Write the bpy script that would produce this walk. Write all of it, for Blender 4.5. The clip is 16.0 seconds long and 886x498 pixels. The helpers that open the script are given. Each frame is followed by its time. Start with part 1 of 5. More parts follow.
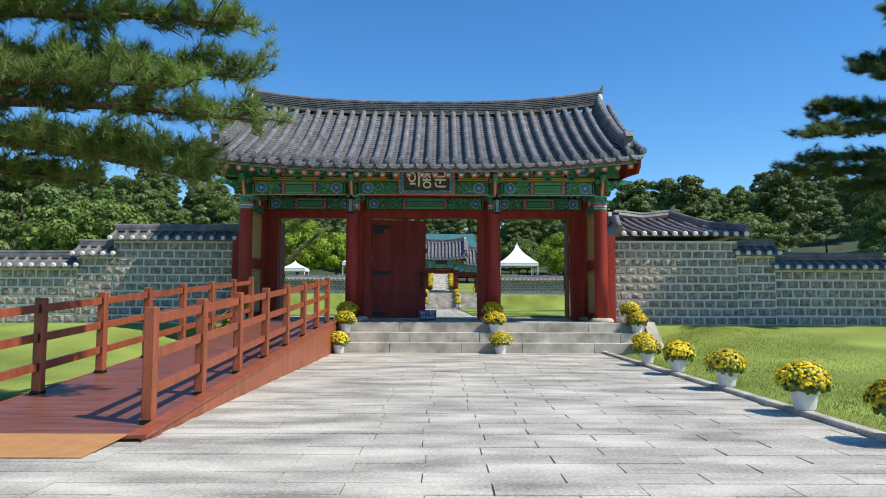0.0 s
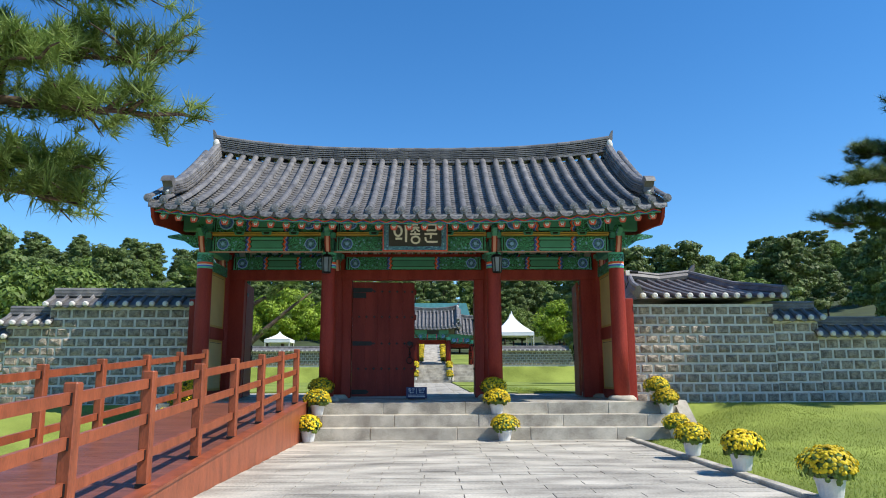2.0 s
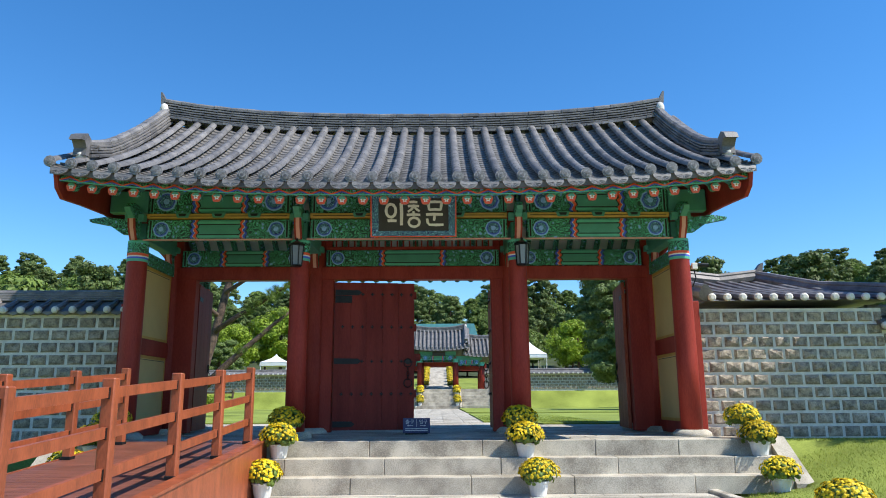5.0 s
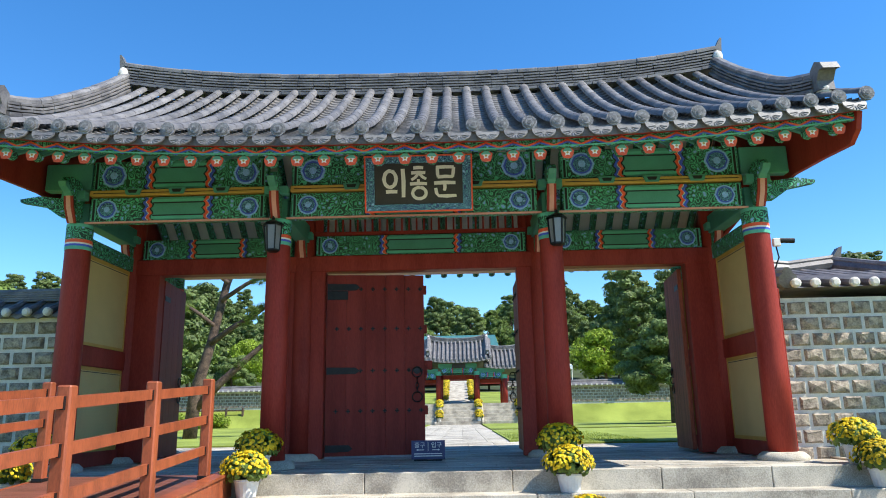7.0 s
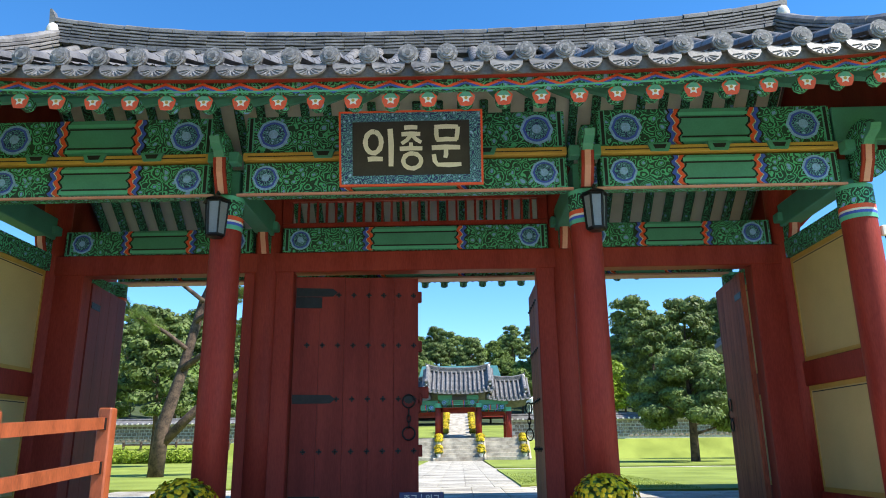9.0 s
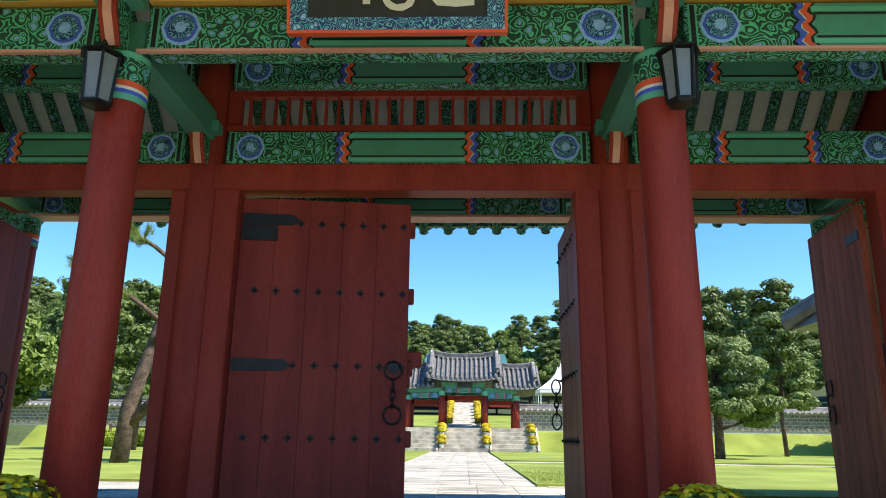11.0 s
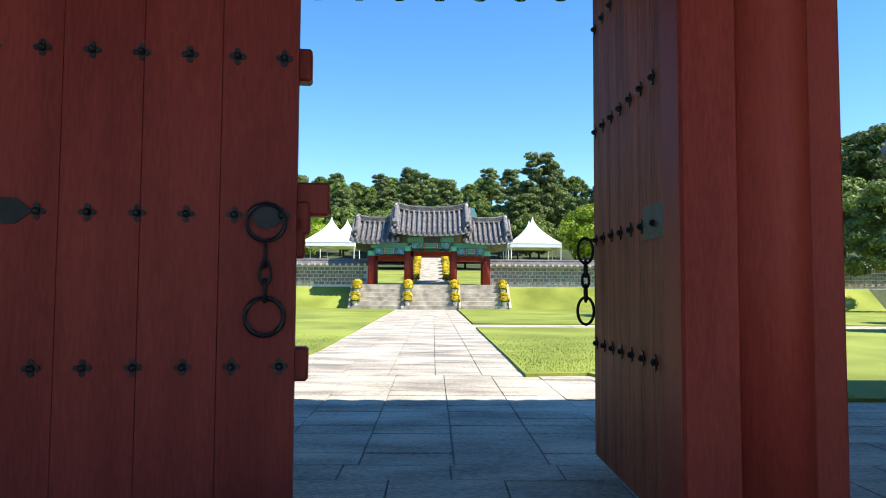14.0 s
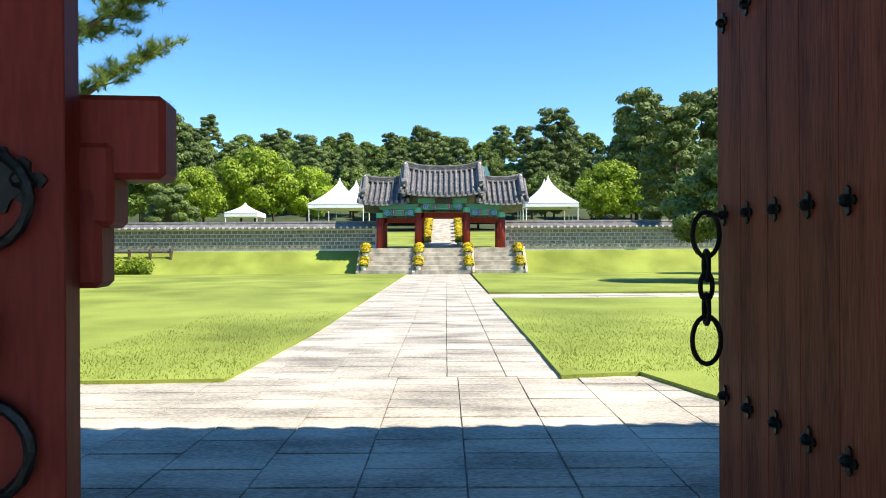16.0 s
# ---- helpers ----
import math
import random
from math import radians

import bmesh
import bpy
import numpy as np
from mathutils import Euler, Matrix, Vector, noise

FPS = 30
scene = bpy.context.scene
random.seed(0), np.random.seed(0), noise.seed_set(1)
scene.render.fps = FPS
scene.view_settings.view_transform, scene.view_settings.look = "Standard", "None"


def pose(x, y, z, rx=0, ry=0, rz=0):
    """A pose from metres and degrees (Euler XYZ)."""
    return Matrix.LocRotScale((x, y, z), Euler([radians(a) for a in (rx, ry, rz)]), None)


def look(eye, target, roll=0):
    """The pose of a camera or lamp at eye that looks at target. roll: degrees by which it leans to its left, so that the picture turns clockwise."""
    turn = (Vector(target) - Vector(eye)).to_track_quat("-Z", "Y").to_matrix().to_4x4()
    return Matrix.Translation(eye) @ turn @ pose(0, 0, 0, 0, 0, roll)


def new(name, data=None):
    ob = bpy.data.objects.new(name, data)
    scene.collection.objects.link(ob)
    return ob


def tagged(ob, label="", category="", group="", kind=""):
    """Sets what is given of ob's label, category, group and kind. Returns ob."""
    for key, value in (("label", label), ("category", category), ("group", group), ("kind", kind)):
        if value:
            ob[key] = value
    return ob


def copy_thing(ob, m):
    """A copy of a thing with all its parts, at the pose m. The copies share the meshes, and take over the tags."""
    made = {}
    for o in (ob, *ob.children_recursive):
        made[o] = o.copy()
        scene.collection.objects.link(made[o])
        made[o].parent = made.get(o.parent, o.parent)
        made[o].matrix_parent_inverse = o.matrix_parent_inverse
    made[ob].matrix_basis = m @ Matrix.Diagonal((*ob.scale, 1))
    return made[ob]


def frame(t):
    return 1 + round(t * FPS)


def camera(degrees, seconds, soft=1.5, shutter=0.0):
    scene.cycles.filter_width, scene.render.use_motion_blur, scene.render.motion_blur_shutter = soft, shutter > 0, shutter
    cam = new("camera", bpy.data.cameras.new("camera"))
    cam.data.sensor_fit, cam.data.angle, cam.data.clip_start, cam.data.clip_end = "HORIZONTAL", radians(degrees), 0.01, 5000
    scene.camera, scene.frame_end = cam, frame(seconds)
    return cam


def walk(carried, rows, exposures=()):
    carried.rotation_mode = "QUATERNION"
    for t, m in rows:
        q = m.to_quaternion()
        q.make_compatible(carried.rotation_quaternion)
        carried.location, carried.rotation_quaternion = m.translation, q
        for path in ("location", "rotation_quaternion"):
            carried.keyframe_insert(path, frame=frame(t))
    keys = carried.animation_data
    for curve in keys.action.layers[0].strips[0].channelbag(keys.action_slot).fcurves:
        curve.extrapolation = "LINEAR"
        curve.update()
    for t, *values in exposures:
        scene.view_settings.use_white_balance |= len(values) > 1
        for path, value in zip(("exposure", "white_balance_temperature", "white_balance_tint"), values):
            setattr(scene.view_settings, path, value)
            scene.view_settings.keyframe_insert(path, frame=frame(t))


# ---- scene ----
cam = camera(63.5, 16.0, soft=1.0)
PATH = [
    (0, (0.449, -20.248, 1.181), (0.456, -18.254, 1.331), 0.2),
    (0.5, (0.478, -19.571, 1.206), (0.494, -17.58, 1.393), 0.2),
    (1, (0.47, -18.955, 1.236), (0.484, -16.971, 1.486), -0.2),
    (1.5, (0.497, -18.28, 1.263), (0.514, -16.304, 1.572), -0.2),
    (2, (0.46, -17.615, 1.27), (0.491, -15.645, 1.615), -0.2),
    (2.5, (0.468, -16.972, 1.244), (0.49, -15.005, 1.606), 0.0),
    (3, (0.467, -16.351, 1.264), (0.496, -14.388, 1.642), 0.0),
    (3.2, (0.446, -16.099, 1.293), (0.478, -14.136, 1.673), -0.1),
    (5.3, (0.498, -13.308, 1.316), (0.503, -11.352, 1.729), -0.5),
    (5.5, (0.49, -13.073, 1.328), (0.486, -11.116, 1.742), -0.7),
    (6, (0.54, -12.406, 1.33), (0.521, -10.45, 1.746), -1.0),
    (6.5, (0.525, -11.788, 1.347), (0.49, -9.834, 1.772), -1.3),
    (7, (0.573, -11.139, 1.343), (0.535, -9.191, 1.792), -1.1),
    (7.5, (0.565, -10.522, 1.38), (0.531, -8.58, 1.857), -0.9),
    (8, (0.598, -9.904, 1.403), (0.567, -7.969, 1.907), -0.6),
    (8.5, (0.555, -9.315, 1.413), (0.517, -7.386, 1.939), -0.8),
    (8.7, (0.527, -9.082, 1.44), (0.49, -7.155, 1.974), -0.8),
    (10.8, (0.537, -6.379, 1.454), (0.466, -4.447, 1.969), 0.8),
    (11, (0.538, -6.155, 1.43), (0.475, -4.222, 1.939), 0.7),
    (11.5, (0.547, -5.536, 1.435), (0.516, -3.599, 1.929), 0.4),
    (12, (0.541, -4.908, 1.449), (0.521, -2.965, 1.922), 0.4),
    (12.5, (0.573, -4.285, 1.468), (0.57, -2.33, 1.889), 0.7),
    (13, (0.591, -3.648, 1.465), (0.583, -1.677, 1.803), 0.8),
    (13.5, (0.621, -3.108, 1.562), (0.634, -1.121, 1.787), 0.3),
    (14, (0.588, -2.737, 1.724), (0.615, -0.74, 1.836), 0.3),
    (14.5, (0.614, -2.347, 1.841), (0.636, -0.347, 1.881), 0.1),
    (15, (0.612, -1.954, 1.926), (0.63, 0.046, 1.934), 0.3),
    (15.5, (0.622, -1.436, 1.93), (0.624, 0.564, 1.924), 0.0),
    (16, (0.616, -0.917, 1.912), (0.608, 1.083, 1.911), -0.3),
]
walk(cam, [(t, look(e, g, r)) for t, e, g, r in PATH], [(0, 0.5, 6450, 10), (3, 0.66, 6450, 10), (5.5, 0.82, 6450, 10), (8, 1.15, 6500, 10), (11, 1.22, 6800, 11), (12, 1.15, 6900, 11), (13.5, 1.06, 6800, 11), (14.5, 1.35, 7300, 14), (16, 1.17, 7200, 11)])

# ---- world, sun, exposure ----
world = bpy.data.worlds.new("sky_world")
scene.world = world
world.use_nodes = True
wn = world.node_tree
sky = wn.nodes.new("ShaderNodeTexSky")
sky.sky_type = 'NISHITA'
sky.sun_disc = False
SUN = Vector((0.85, -0.32, 1.15)).normalized()
sky.sun_elevation = math.asin(SUN.z)
sky.sun_rotation = math.atan2(SUN.x, SUN.y)
sky.air_density, sky.dust_density, sky.ozone_density = 1.0, 0.0, 6.0
wn.nodes["Background"].inputs[1].default_value = 0.12
deep = wn.nodes.new("ShaderNodeHueSaturation")
deep.inputs["Saturation"].default_value = 1.22
wn.links.new(sky.outputs[0], deep.inputs["Color"])
wn.links.new(deep.outputs[0], wn.nodes["Background"].inputs[0])
sun_data = bpy.data.lights.new("sun", 'SUN')
sun_data.energy, sun_data.angle, sun_data.color = 4.1, radians(0.53), (1.0, 0.95, 0.87)
sun = new("sun", sun_data)
sun.matrix_world = look(SUN * 60, (0, 0, 0))

# ---- materials ----
def mat(name, col, rough=0.7, var=0.25, scale=6.0, bump=0.15, metal=0.0, fine=60.0, spread=0.0, tint=None, stretch=(1, 1, 1), spec=0.5):
    """A surface with coarse blotches, fine grain, bump, and a spread between separate pieces."""
    m = bpy.data.materials.new(name)
    m.use_nodes = True
    t = m.node_tree
    p = t.nodes["Principled BSDF"]
    p.inputs["Roughness"].default_value, p.inputs["Metallic"].default_value = rough, metal
    p.inputs["Specular IOR Level"].default_value = spec
    co = t.nodes.new("ShaderNodeTexCoord")
    mp = t.nodes.new("ShaderNodeMapping")
    mp.inputs["Scale"].default_value = stretch
    geo = t.nodes.new("ShaderNodeNewGeometry")
    t.links.new(geo.outputs["Position"], mp.inputs[0])
    a, b = t.nodes.new("ShaderNodeTexNoise"), t.nodes.new("ShaderNodeTexNoise")
    a.inputs["Scale"].default_value, a.inputs["Detail"].default_value = scale, 5
    b.inputs["Scale"].default_value, b.inputs["Detail"].default_value = fine, 3
    t.links.new(mp.outputs[0], a.inputs[0]); t.links.new(mp.outputs[0], b.inputs[0])
    ramp = t.nodes.new("ShaderNodeValToRGB")
    d = [c * (1 - var) for c in col]
    e = [min(1, c * (1 + var)) for c in (tint or col)]
    ramp.color_ramp.elements[0].color, ramp.color_ramp.elements[0].position = (*d, 1), 0.37
    ramp.color_ramp.elements[1].color, ramp.color_ramp.elements[1].position = (*e, 1), 0.62
    mixv = t.nodes.new("ShaderNodeMix"); mixv.data_type = 'FLOAT'
    mixv.inputs[0].default_value = 0.4
    t.links.new(a.outputs[0], mixv.inputs[2]); t.links.new(b.outputs[0], mixv.inputs[3])
    t.links.new(mixv.outputs[0], ramp.inputs[0])
    out = ramp.outputs[0]
    if spread:
        oi = t.nodes.new("ShaderNodeObjectInfo")
        add = t.nodes.new("ShaderNodeMath"); add.operation = 'ADD'
        t.links.new(oi.outputs["Random"], add.inputs[0]); t.links.new(geo.outputs["Random Per Island"], add.inputs[1])
        mr = t.nodes.new("ShaderNodeMapRange")
        mr.inputs[1].default_value, mr.inputs[2].default_value = 0, 2
        mr.inputs[3].default_value, mr.inputs[4].default_value = 1 - spread, 1 + spread
        t.links.new(add.outputs[0], mr.inputs[0])
        hsv = t.nodes.new("ShaderNodeHueSaturation")
        t.links.new(mr.outputs[0], hsv.inputs["Value"]); t.links.new(out, hsv.inputs["Color"])
        out = hsv.outputs[0]
    t.links.new(out, p.inputs["Base Color"])
    if bump:
        bn = t.nodes.new("ShaderNodeBump")
        bn.inputs["Strength"].default_value, bn.inputs["Distance"].default_value = bump, 0.02
        t.links.new(mixv.outputs[0], bn.inputs["Height"]); t.links.new(bn.outputs[0], p.inputs["Normal"])
    return m


def leaf_mat(name, col, tint, trans=0.35):
    m = mat(name, col, 0.55, 0.3, 1.2, 0, fine=9, spread=0.35, tint=tint, spec=0.3)
    t = m.node_tree
    p = t.nodes["Principled BSDF"]
    tr, mx = t.nodes.new("ShaderNodeBsdfTranslucent"), t.nodes.new("ShaderNodeMixShader")
    src = p.inputs["Base Color"].links[0].from_socket
    t.links.new(src, tr.inputs[0])
    mx.inputs[0].default_value = trans
    t.links.new(p.outputs[0], mx.inputs[1]); t.links.new(tr.outputs[0], mx.inputs[2])
    t.links.new(mx.outputs[0], t.nodes["Material Output"].inputs[0])
    return m


def scroll_mat(name, dark, light, accent, scale=9.0):
    """Painted curling vine ornament: pale lines round dark cells, some cells in an accent."""
    m = mat(name, dark, 0.6, 0.1, 4, 0)
    t = m.node_tree
    p = t.nodes["Principled BSDF"]
    geo = t.nodes.new("ShaderNodeNewGeometry")
    nz = t.nodes.new("ShaderNodeTexNoise"); nz.inputs["Scale"].default_value = 7
    mx0 = t.nodes.new("ShaderNodeVectorMath"); mx0.operation = 'MULTIPLY_ADD'
    mx0.inputs[1].default_value = (0.12, 0.12, 0.12)
    t.links.new(geo.outputs["Position"], nz.inputs[0]); t.links.new(nz.outputs["Color"], mx0.inputs[0]); t.links.new(geo.outputs["Position"], mx0.inputs[2])
    v = t.nodes.new("ShaderNodeTexVoronoi"); v.inputs["Scale"].default_value = scale
    t.links.new(mx0.outputs[0], v.inputs[0])
    sn = t.nodes.new("ShaderNodeMath"); sn.operation = 'MULTIPLY'; sn.inputs[1].default_value = 26
    t.links.new(v.outputs["Distance"], sn.inputs[0])
    si = t.nodes.new("ShaderNodeMath"); si.operation = 'SINE'
    t.links.new(sn.outputs[0], si.inputs[0])
    r = t.nodes.new("ShaderNodeValToRGB")
    r.color_ramp.elements[0].color, r.color_ramp.elements[0].position = (*dark, 1), 0.3
    r.color_ramp.elements[1].color, r.color_ramp.elements[1].position = (*light, 1), 0.55
    t.links.new(si.outputs[0], r.inputs[0])
    near = t.nodes.new("ShaderNodeMath"); near.operation = 'LESS_THAN'; near.inputs[1].default_value = 0.22
    t.links.new(v.outputs["Distance"], near.inputs[0])
    mc = t.nodes.new("ShaderNodeMix"); mc.data_type = 'RGBA'
    mc.inputs[7].default_value = (*accent, 1)
    t.links.new(near.outputs[0], mc.inputs[0]); t.links.new(r.outputs[0], mc.inputs[6])
    t.links.new(mc.outputs[2], p.inputs["Base Color"])
    return m


RED = mat("red_painted_wood", (0.25, 0.025, 0.016), 0.55, 0.15, 1.5, 0.06, fine=30, stretch=(3, 3, 0.5), tint=(0.275, 0.036, 0.023), spec=0.22)
DARKRED = mat("dark_red_door_paint", (0.19, 0.019, 0.013), 0.55, 0.15, 1.2, 0.06, fine=24, stretch=(4, 4, 0.5), spread=0.04, tint=(0.215, 0.028, 0.019), spec=0.22)
WORNRED = mat("worn_brown_red_door", (0.2, 0.036, 0.017), 0.6, 0.35, 1.6, 0.2, fine=20, stretch=(6, 6, 0.5), spread=0.12, tint=(0.26, 0.065, 0.034), spec=0.15)
PINK = mat("pale_pink_edge_paint", (0.62, 0.3, 0.24), 0.6, 0.08, 5, 0)
GREEN = mat("dancheong_green_paint", (0.065, 0.27, 0.2), 0.6, 0.12, 3, 0.03)
LGREEN = mat("light_green_paint", (0.1, 0.43, 0.3), 0.6, 0.1, 3, 0)
BLACK = mat("black_paint", (0.008, 0.009, 0.009), 0.6, 0.2, 6, 0.05)
IRON = mat("black_wrought_iron", (0.014, 0.015, 0.016), 0.45, 0.3, 14, 0.3, metal=0.5, fine=90)
ORANGE = mat("orange_red_paint", (0.75, 0.1, 0.035), 0.6, 0.1, 5, 0)
BLUE = mat("ultramarine_paint", (0.05, 0.1, 0.58), 0.6, 0.12, 5, 0)
LBLUE = mat("pale_blue_paint", (0.25, 0.45, 0.8), 0.6, 0.15, 30, 0)
YELLOW = mat("ochre_yellow_paint", (0.5, 0.3, 0.06), 0.6, 0.1, 5, 0)
WHITEP = mat("white_paint", (0.75, 0.73, 0.68), 0.6, 0.06, 6, 0.03)
CREAM = mat("cream_plaster_panel", (0.56, 0.42, 0.18), 0.75, 0.06, 2.5, 0.05)
SCROLL = scroll_mat("vine_ornament", (0.01, 0.05, 0.032), (0.09, 0.48, 0.27), (0.2, 0.38, 0.72), 11)
SCROLLB = scroll_mat("rosette_ornament", (0.012, 0.035, 0.16), (0.14, 0.42, 0.5), (0.3, 0.5, 0.85), 20)
TILE = mat("dark_grey_roof_tile", (0.115, 0.112, 0.115), 0.5, 0.25, 4, 0.15, fine=40, spread=0.3, tint=(0.16, 0.152, 0.145))
# near-black stands in for the shadow in gaps between ridge tile courses
TILECORE = mat("dark_clay_bedding", (0.02, 0.019, 0.018), 0.9, 0.3, 9, 0.3)
TILEEND = mat("grey_tile_end", (0.2, 0.195, 0.2), 0.7, 0.5, 28, 0.5, fine=60)
LIME = mat("white_lime_mortar", (0.62, 0.6, 0.55), 0.85, 0.14, 9, 0.2)
GRANITE = mat("pale_granite", (0.34, 0.3, 0.235), 0.75, 0.32, 2.6, 0.25, fine=70, spread=0.14, tint=(0.42, 0.385, 0.31))
PAVE = mat("weathered_granite_paving", (0.32, 0.294, 0.243), 0.8, 0.42, 1.4, 0.18, fine=55, spread=0.12, tint=(0.43, 0.398, 0.33), stretch=(0.6, 1.5, 1))
JOINT = mat("dark_sandy_joint", (0.27, 0.245, 0.2), 0.9, 0.3, 8, 0.2)
WALLSTONE = mat("rough_grey_granite_block", (0.27, 0.225, 0.175), 0.85, 0.5, 10, 1.0, fine=38, spread=0.3, tint=(0.3, 0.255, 0.195))
GRASS = mat("lawn_grass", (0.17, 0.22, 0.035), 0.8, 0.25, 0.5, 0.3, fine=45, tint=(0.23, 0.28, 0.055), spec=0.2)
BLADE = leaf_mat("grass_blades", (0.2, 0.27, 0.04), (0.28, 0.33, 0.07))
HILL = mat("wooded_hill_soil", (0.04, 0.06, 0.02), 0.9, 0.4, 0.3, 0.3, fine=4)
DECK = mat("red_brown_deck_boards", (0.17, 0.06, 0.038), 0.45, 0.3, 2, 0.15, fine=30, stretch=(1, 6, 1), spread=0.15)
RAIL = mat("red_brown_stained_wood", (0.27, 0.068, 0.026), 0.45, 0.3, 2.5, 0.12, fine=26, stretch=(3, 3, 0.8), spread=0.08)
MATTAN = mat("tan_rubber_mat", (0.42, 0.2, 0.07), 0.85, 0.12, 6, 0.3)
BARK = mat("pine_bark", (0.055, 0.037, 0.027), 0.9, 0.5, 7, 0.9, fine=30, tint=(0.1, 0.066, 0.046))
PINE = leaf_mat("pine_needles", (0.13, 0.2, 0.04), (0.21, 0.29, 0.065), 0.45)
PINED = leaf_mat("dark_pine_foliage", (0.09, 0.135, 0.036), (0.15, 0.205, 0.06), 0.3)
LEAFY = leaf_mat("yellow_green_leaves", (0.19, 0.3, 0.025), (0.3, 0.4, 0.04))
LEAFG = leaf_mat("green_leaves", (0.095, 0.155, 0.03), (0.16, 0.23, 0.045), 0.25)
POT = mat("white_plastic_pot", (0.66, 0.66, 0.63), 0.5, 0.08, 9, 0.02)
PETAL = leaf_mat("yellow_chrysanthemum_petals", (0.62, 0.43, 0.01), (0.75, 0.56, 0.02), 0.15)
TENT = mat("white_tent_canvas", (0.8, 0.8, 0.8), 0.6, 0.04, 1, 0.02)
SIGNBLUE = mat("navy_sign_board", (0.03, 0.04, 0.13), 0.4, 0.1, 5, 0)
BOARD = mat("black_name_board", (0.028, 0.026, 0.026), 0.5, 0.25, 5, 0.05)
GLASS = mat("frosted_lantern_glass", (0.2, 0.22, 0.24), 0.25, 0.1, 4, 0)
CHAIR = mat("white_plastic_chair", (0.7, 0.72, 0.74), 0.5, 0.05, 5, 0)
TEAL = mat("teal_painted_roof", (0.1, 0.3, 0.33), 0.6, 0.15, 3, 0.05)

# ---- builders ----
def obj(name, bm, material, parent=None, label="", smooth=False, kind=""):
    me = bpy.data.meshes.new(name)
    bm.to_mesh(me); bm.free()
    for m in (material if isinstance(material, (list, tuple)) else [material]):
        me.materials.append(m)
    if smooth:
        me.shade_smooth()
    ob = new(name, me)
    if parent:
        ob.parent = parent
    return tagged(ob, label, kind=kind)


def part(name, bm, material, parent, label="", smooth=False):
    return obj(name, bm, material, parent, label, smooth)


def thing(name, label, category, at=(0, 0, 0), group="", kind="", rz=0):
    e = new(name)
    e.matrix_world = pose(*at, 0, 0, rz)
    e.empty_display_size = 0.2
    return tagged(e, label, category, group, kind)


def setting(ob, label, category):
    return tagged(ob, label, category, kind="structure")


def box(x0, x1, y0, y1, z0, z1, bev=0.0, bm=None, mi=0):
    bm = bm or bmesh.new()
    v = [bm.verts.new(c) for c in ((x0, y0, z0), (x1, y0, z0), (x1, y1, z0), (x0, y1, z0), (x0, y0, z1), (x1, y0, z1), (x1, y1, z1), (x0, y1, z1))]
    fs = [bm.faces.new([v[i] for i in q]) for q in ((0, 3, 2, 1), (4, 5, 6, 7), (0, 1, 5, 4), (1, 2, 6, 5), (2, 3, 7, 6), (3, 0, 4, 7))]
    for f in fs:
        f.material_index = mi
    if bev:
        es = list({e for f in fs for e in f.edges})
        bmesh.ops.bevel(bm, geom=es, offset=bev, segments=1, affect='EDGES')
    return bm


def lathe(profile, seg=20, bm=None, at=(0, 0, 0), mi=0):
    """Turned solid from (radius, z) pairs."""
    bm = bm or bmesh.new()
    rings = []
    for r, z in profile:
        rings.append([bm.verts.new((at[0] + r * math.cos(2 * math.pi * i / seg), at[1] + r * math.sin(2 * math.pi * i / seg), at[2] + z)) for i in range(seg)])
    for a, b in zip(rings, rings[1:]):
        for i in range(seg):
            f = bm.faces.new((a[i], a[(i + 1) % seg], b[(i + 1) % seg], b[i])); f.material_index = mi
    f = bm.faces.new(rings[0][::-1]); f.material_index = mi
    f = bm.faces.new(rings[-1]); f.material_index = mi
    return bm


def tube(pts, r, seg=8, bm=None, closed=False):
    """A round bar through pts; r is one radius or one for each point."""
    bm = bm or bmesh.new()
    pts = [Vector(p) for p in pts]
    n = len(pts)
    rs = r if isinstance(r, (list, tuple)) else [r] * n
    rings = []
    for i, p in enumerate(pts):
        d = (pts[(i + 1) % n] - pts[i - 1]) if closed else (pts[min(i + 1, n - 1)] - pts[max(i - 1, 0)])
        d.normalize()
        u = d.cross(Vector((0.31, 0.77, 0.55))).normalized()
        w = d.cross(u)
        rings.append([bm.verts.new(p + rs[i] * (math.cos(2 * math.pi * k / seg) * u + math.sin(2 * math.pi * k / seg) * w)) for k in range(seg)])
    pairs = list(zip(rings, rings[1:])) + ([(rings[-1], rings[0])] if closed else [])
    for a, b in pairs:
        for k in range(seg):
            bm.faces.new((a[k], a[(k + 1) % seg], b[(k + 1) % seg], b[k]))
    if not closed:
        bm.faces.new(rings[0][::-1]); bm.faces.new(rings[-1])
    return bm


def prism(outline, axis, a, b, bm=None, mi=0):
    """A flat outline pushed along an axis from a to b. Outline pairs are (x,z) for y, (y,z) for x, (x,y) for z."""
    bm = bm or bmesh.new()
    def P(p, q):
        return {"y": (p[0], q, p[1]), "x": (q, p[0], p[1]), "z": (p[0], p[1], q)}[axis]
    A = [bm.verts.new(P(p, a)) for p in outline]
    B = [bm.verts.new(P(p, b)) for p in outline]
    fs = [bm.faces.new(A), bm.faces.new(B[::-1])]
    n = len(A)
    for i in range(n):
        fs.append(bm.faces.new((A[i], B[i], B[(i + 1) % n], A[(i + 1) % n])))
    for f in fs:
        f.material_index = mi
    bmesh.ops.recalc_face_normals(bm, faces=fs)
    return bm


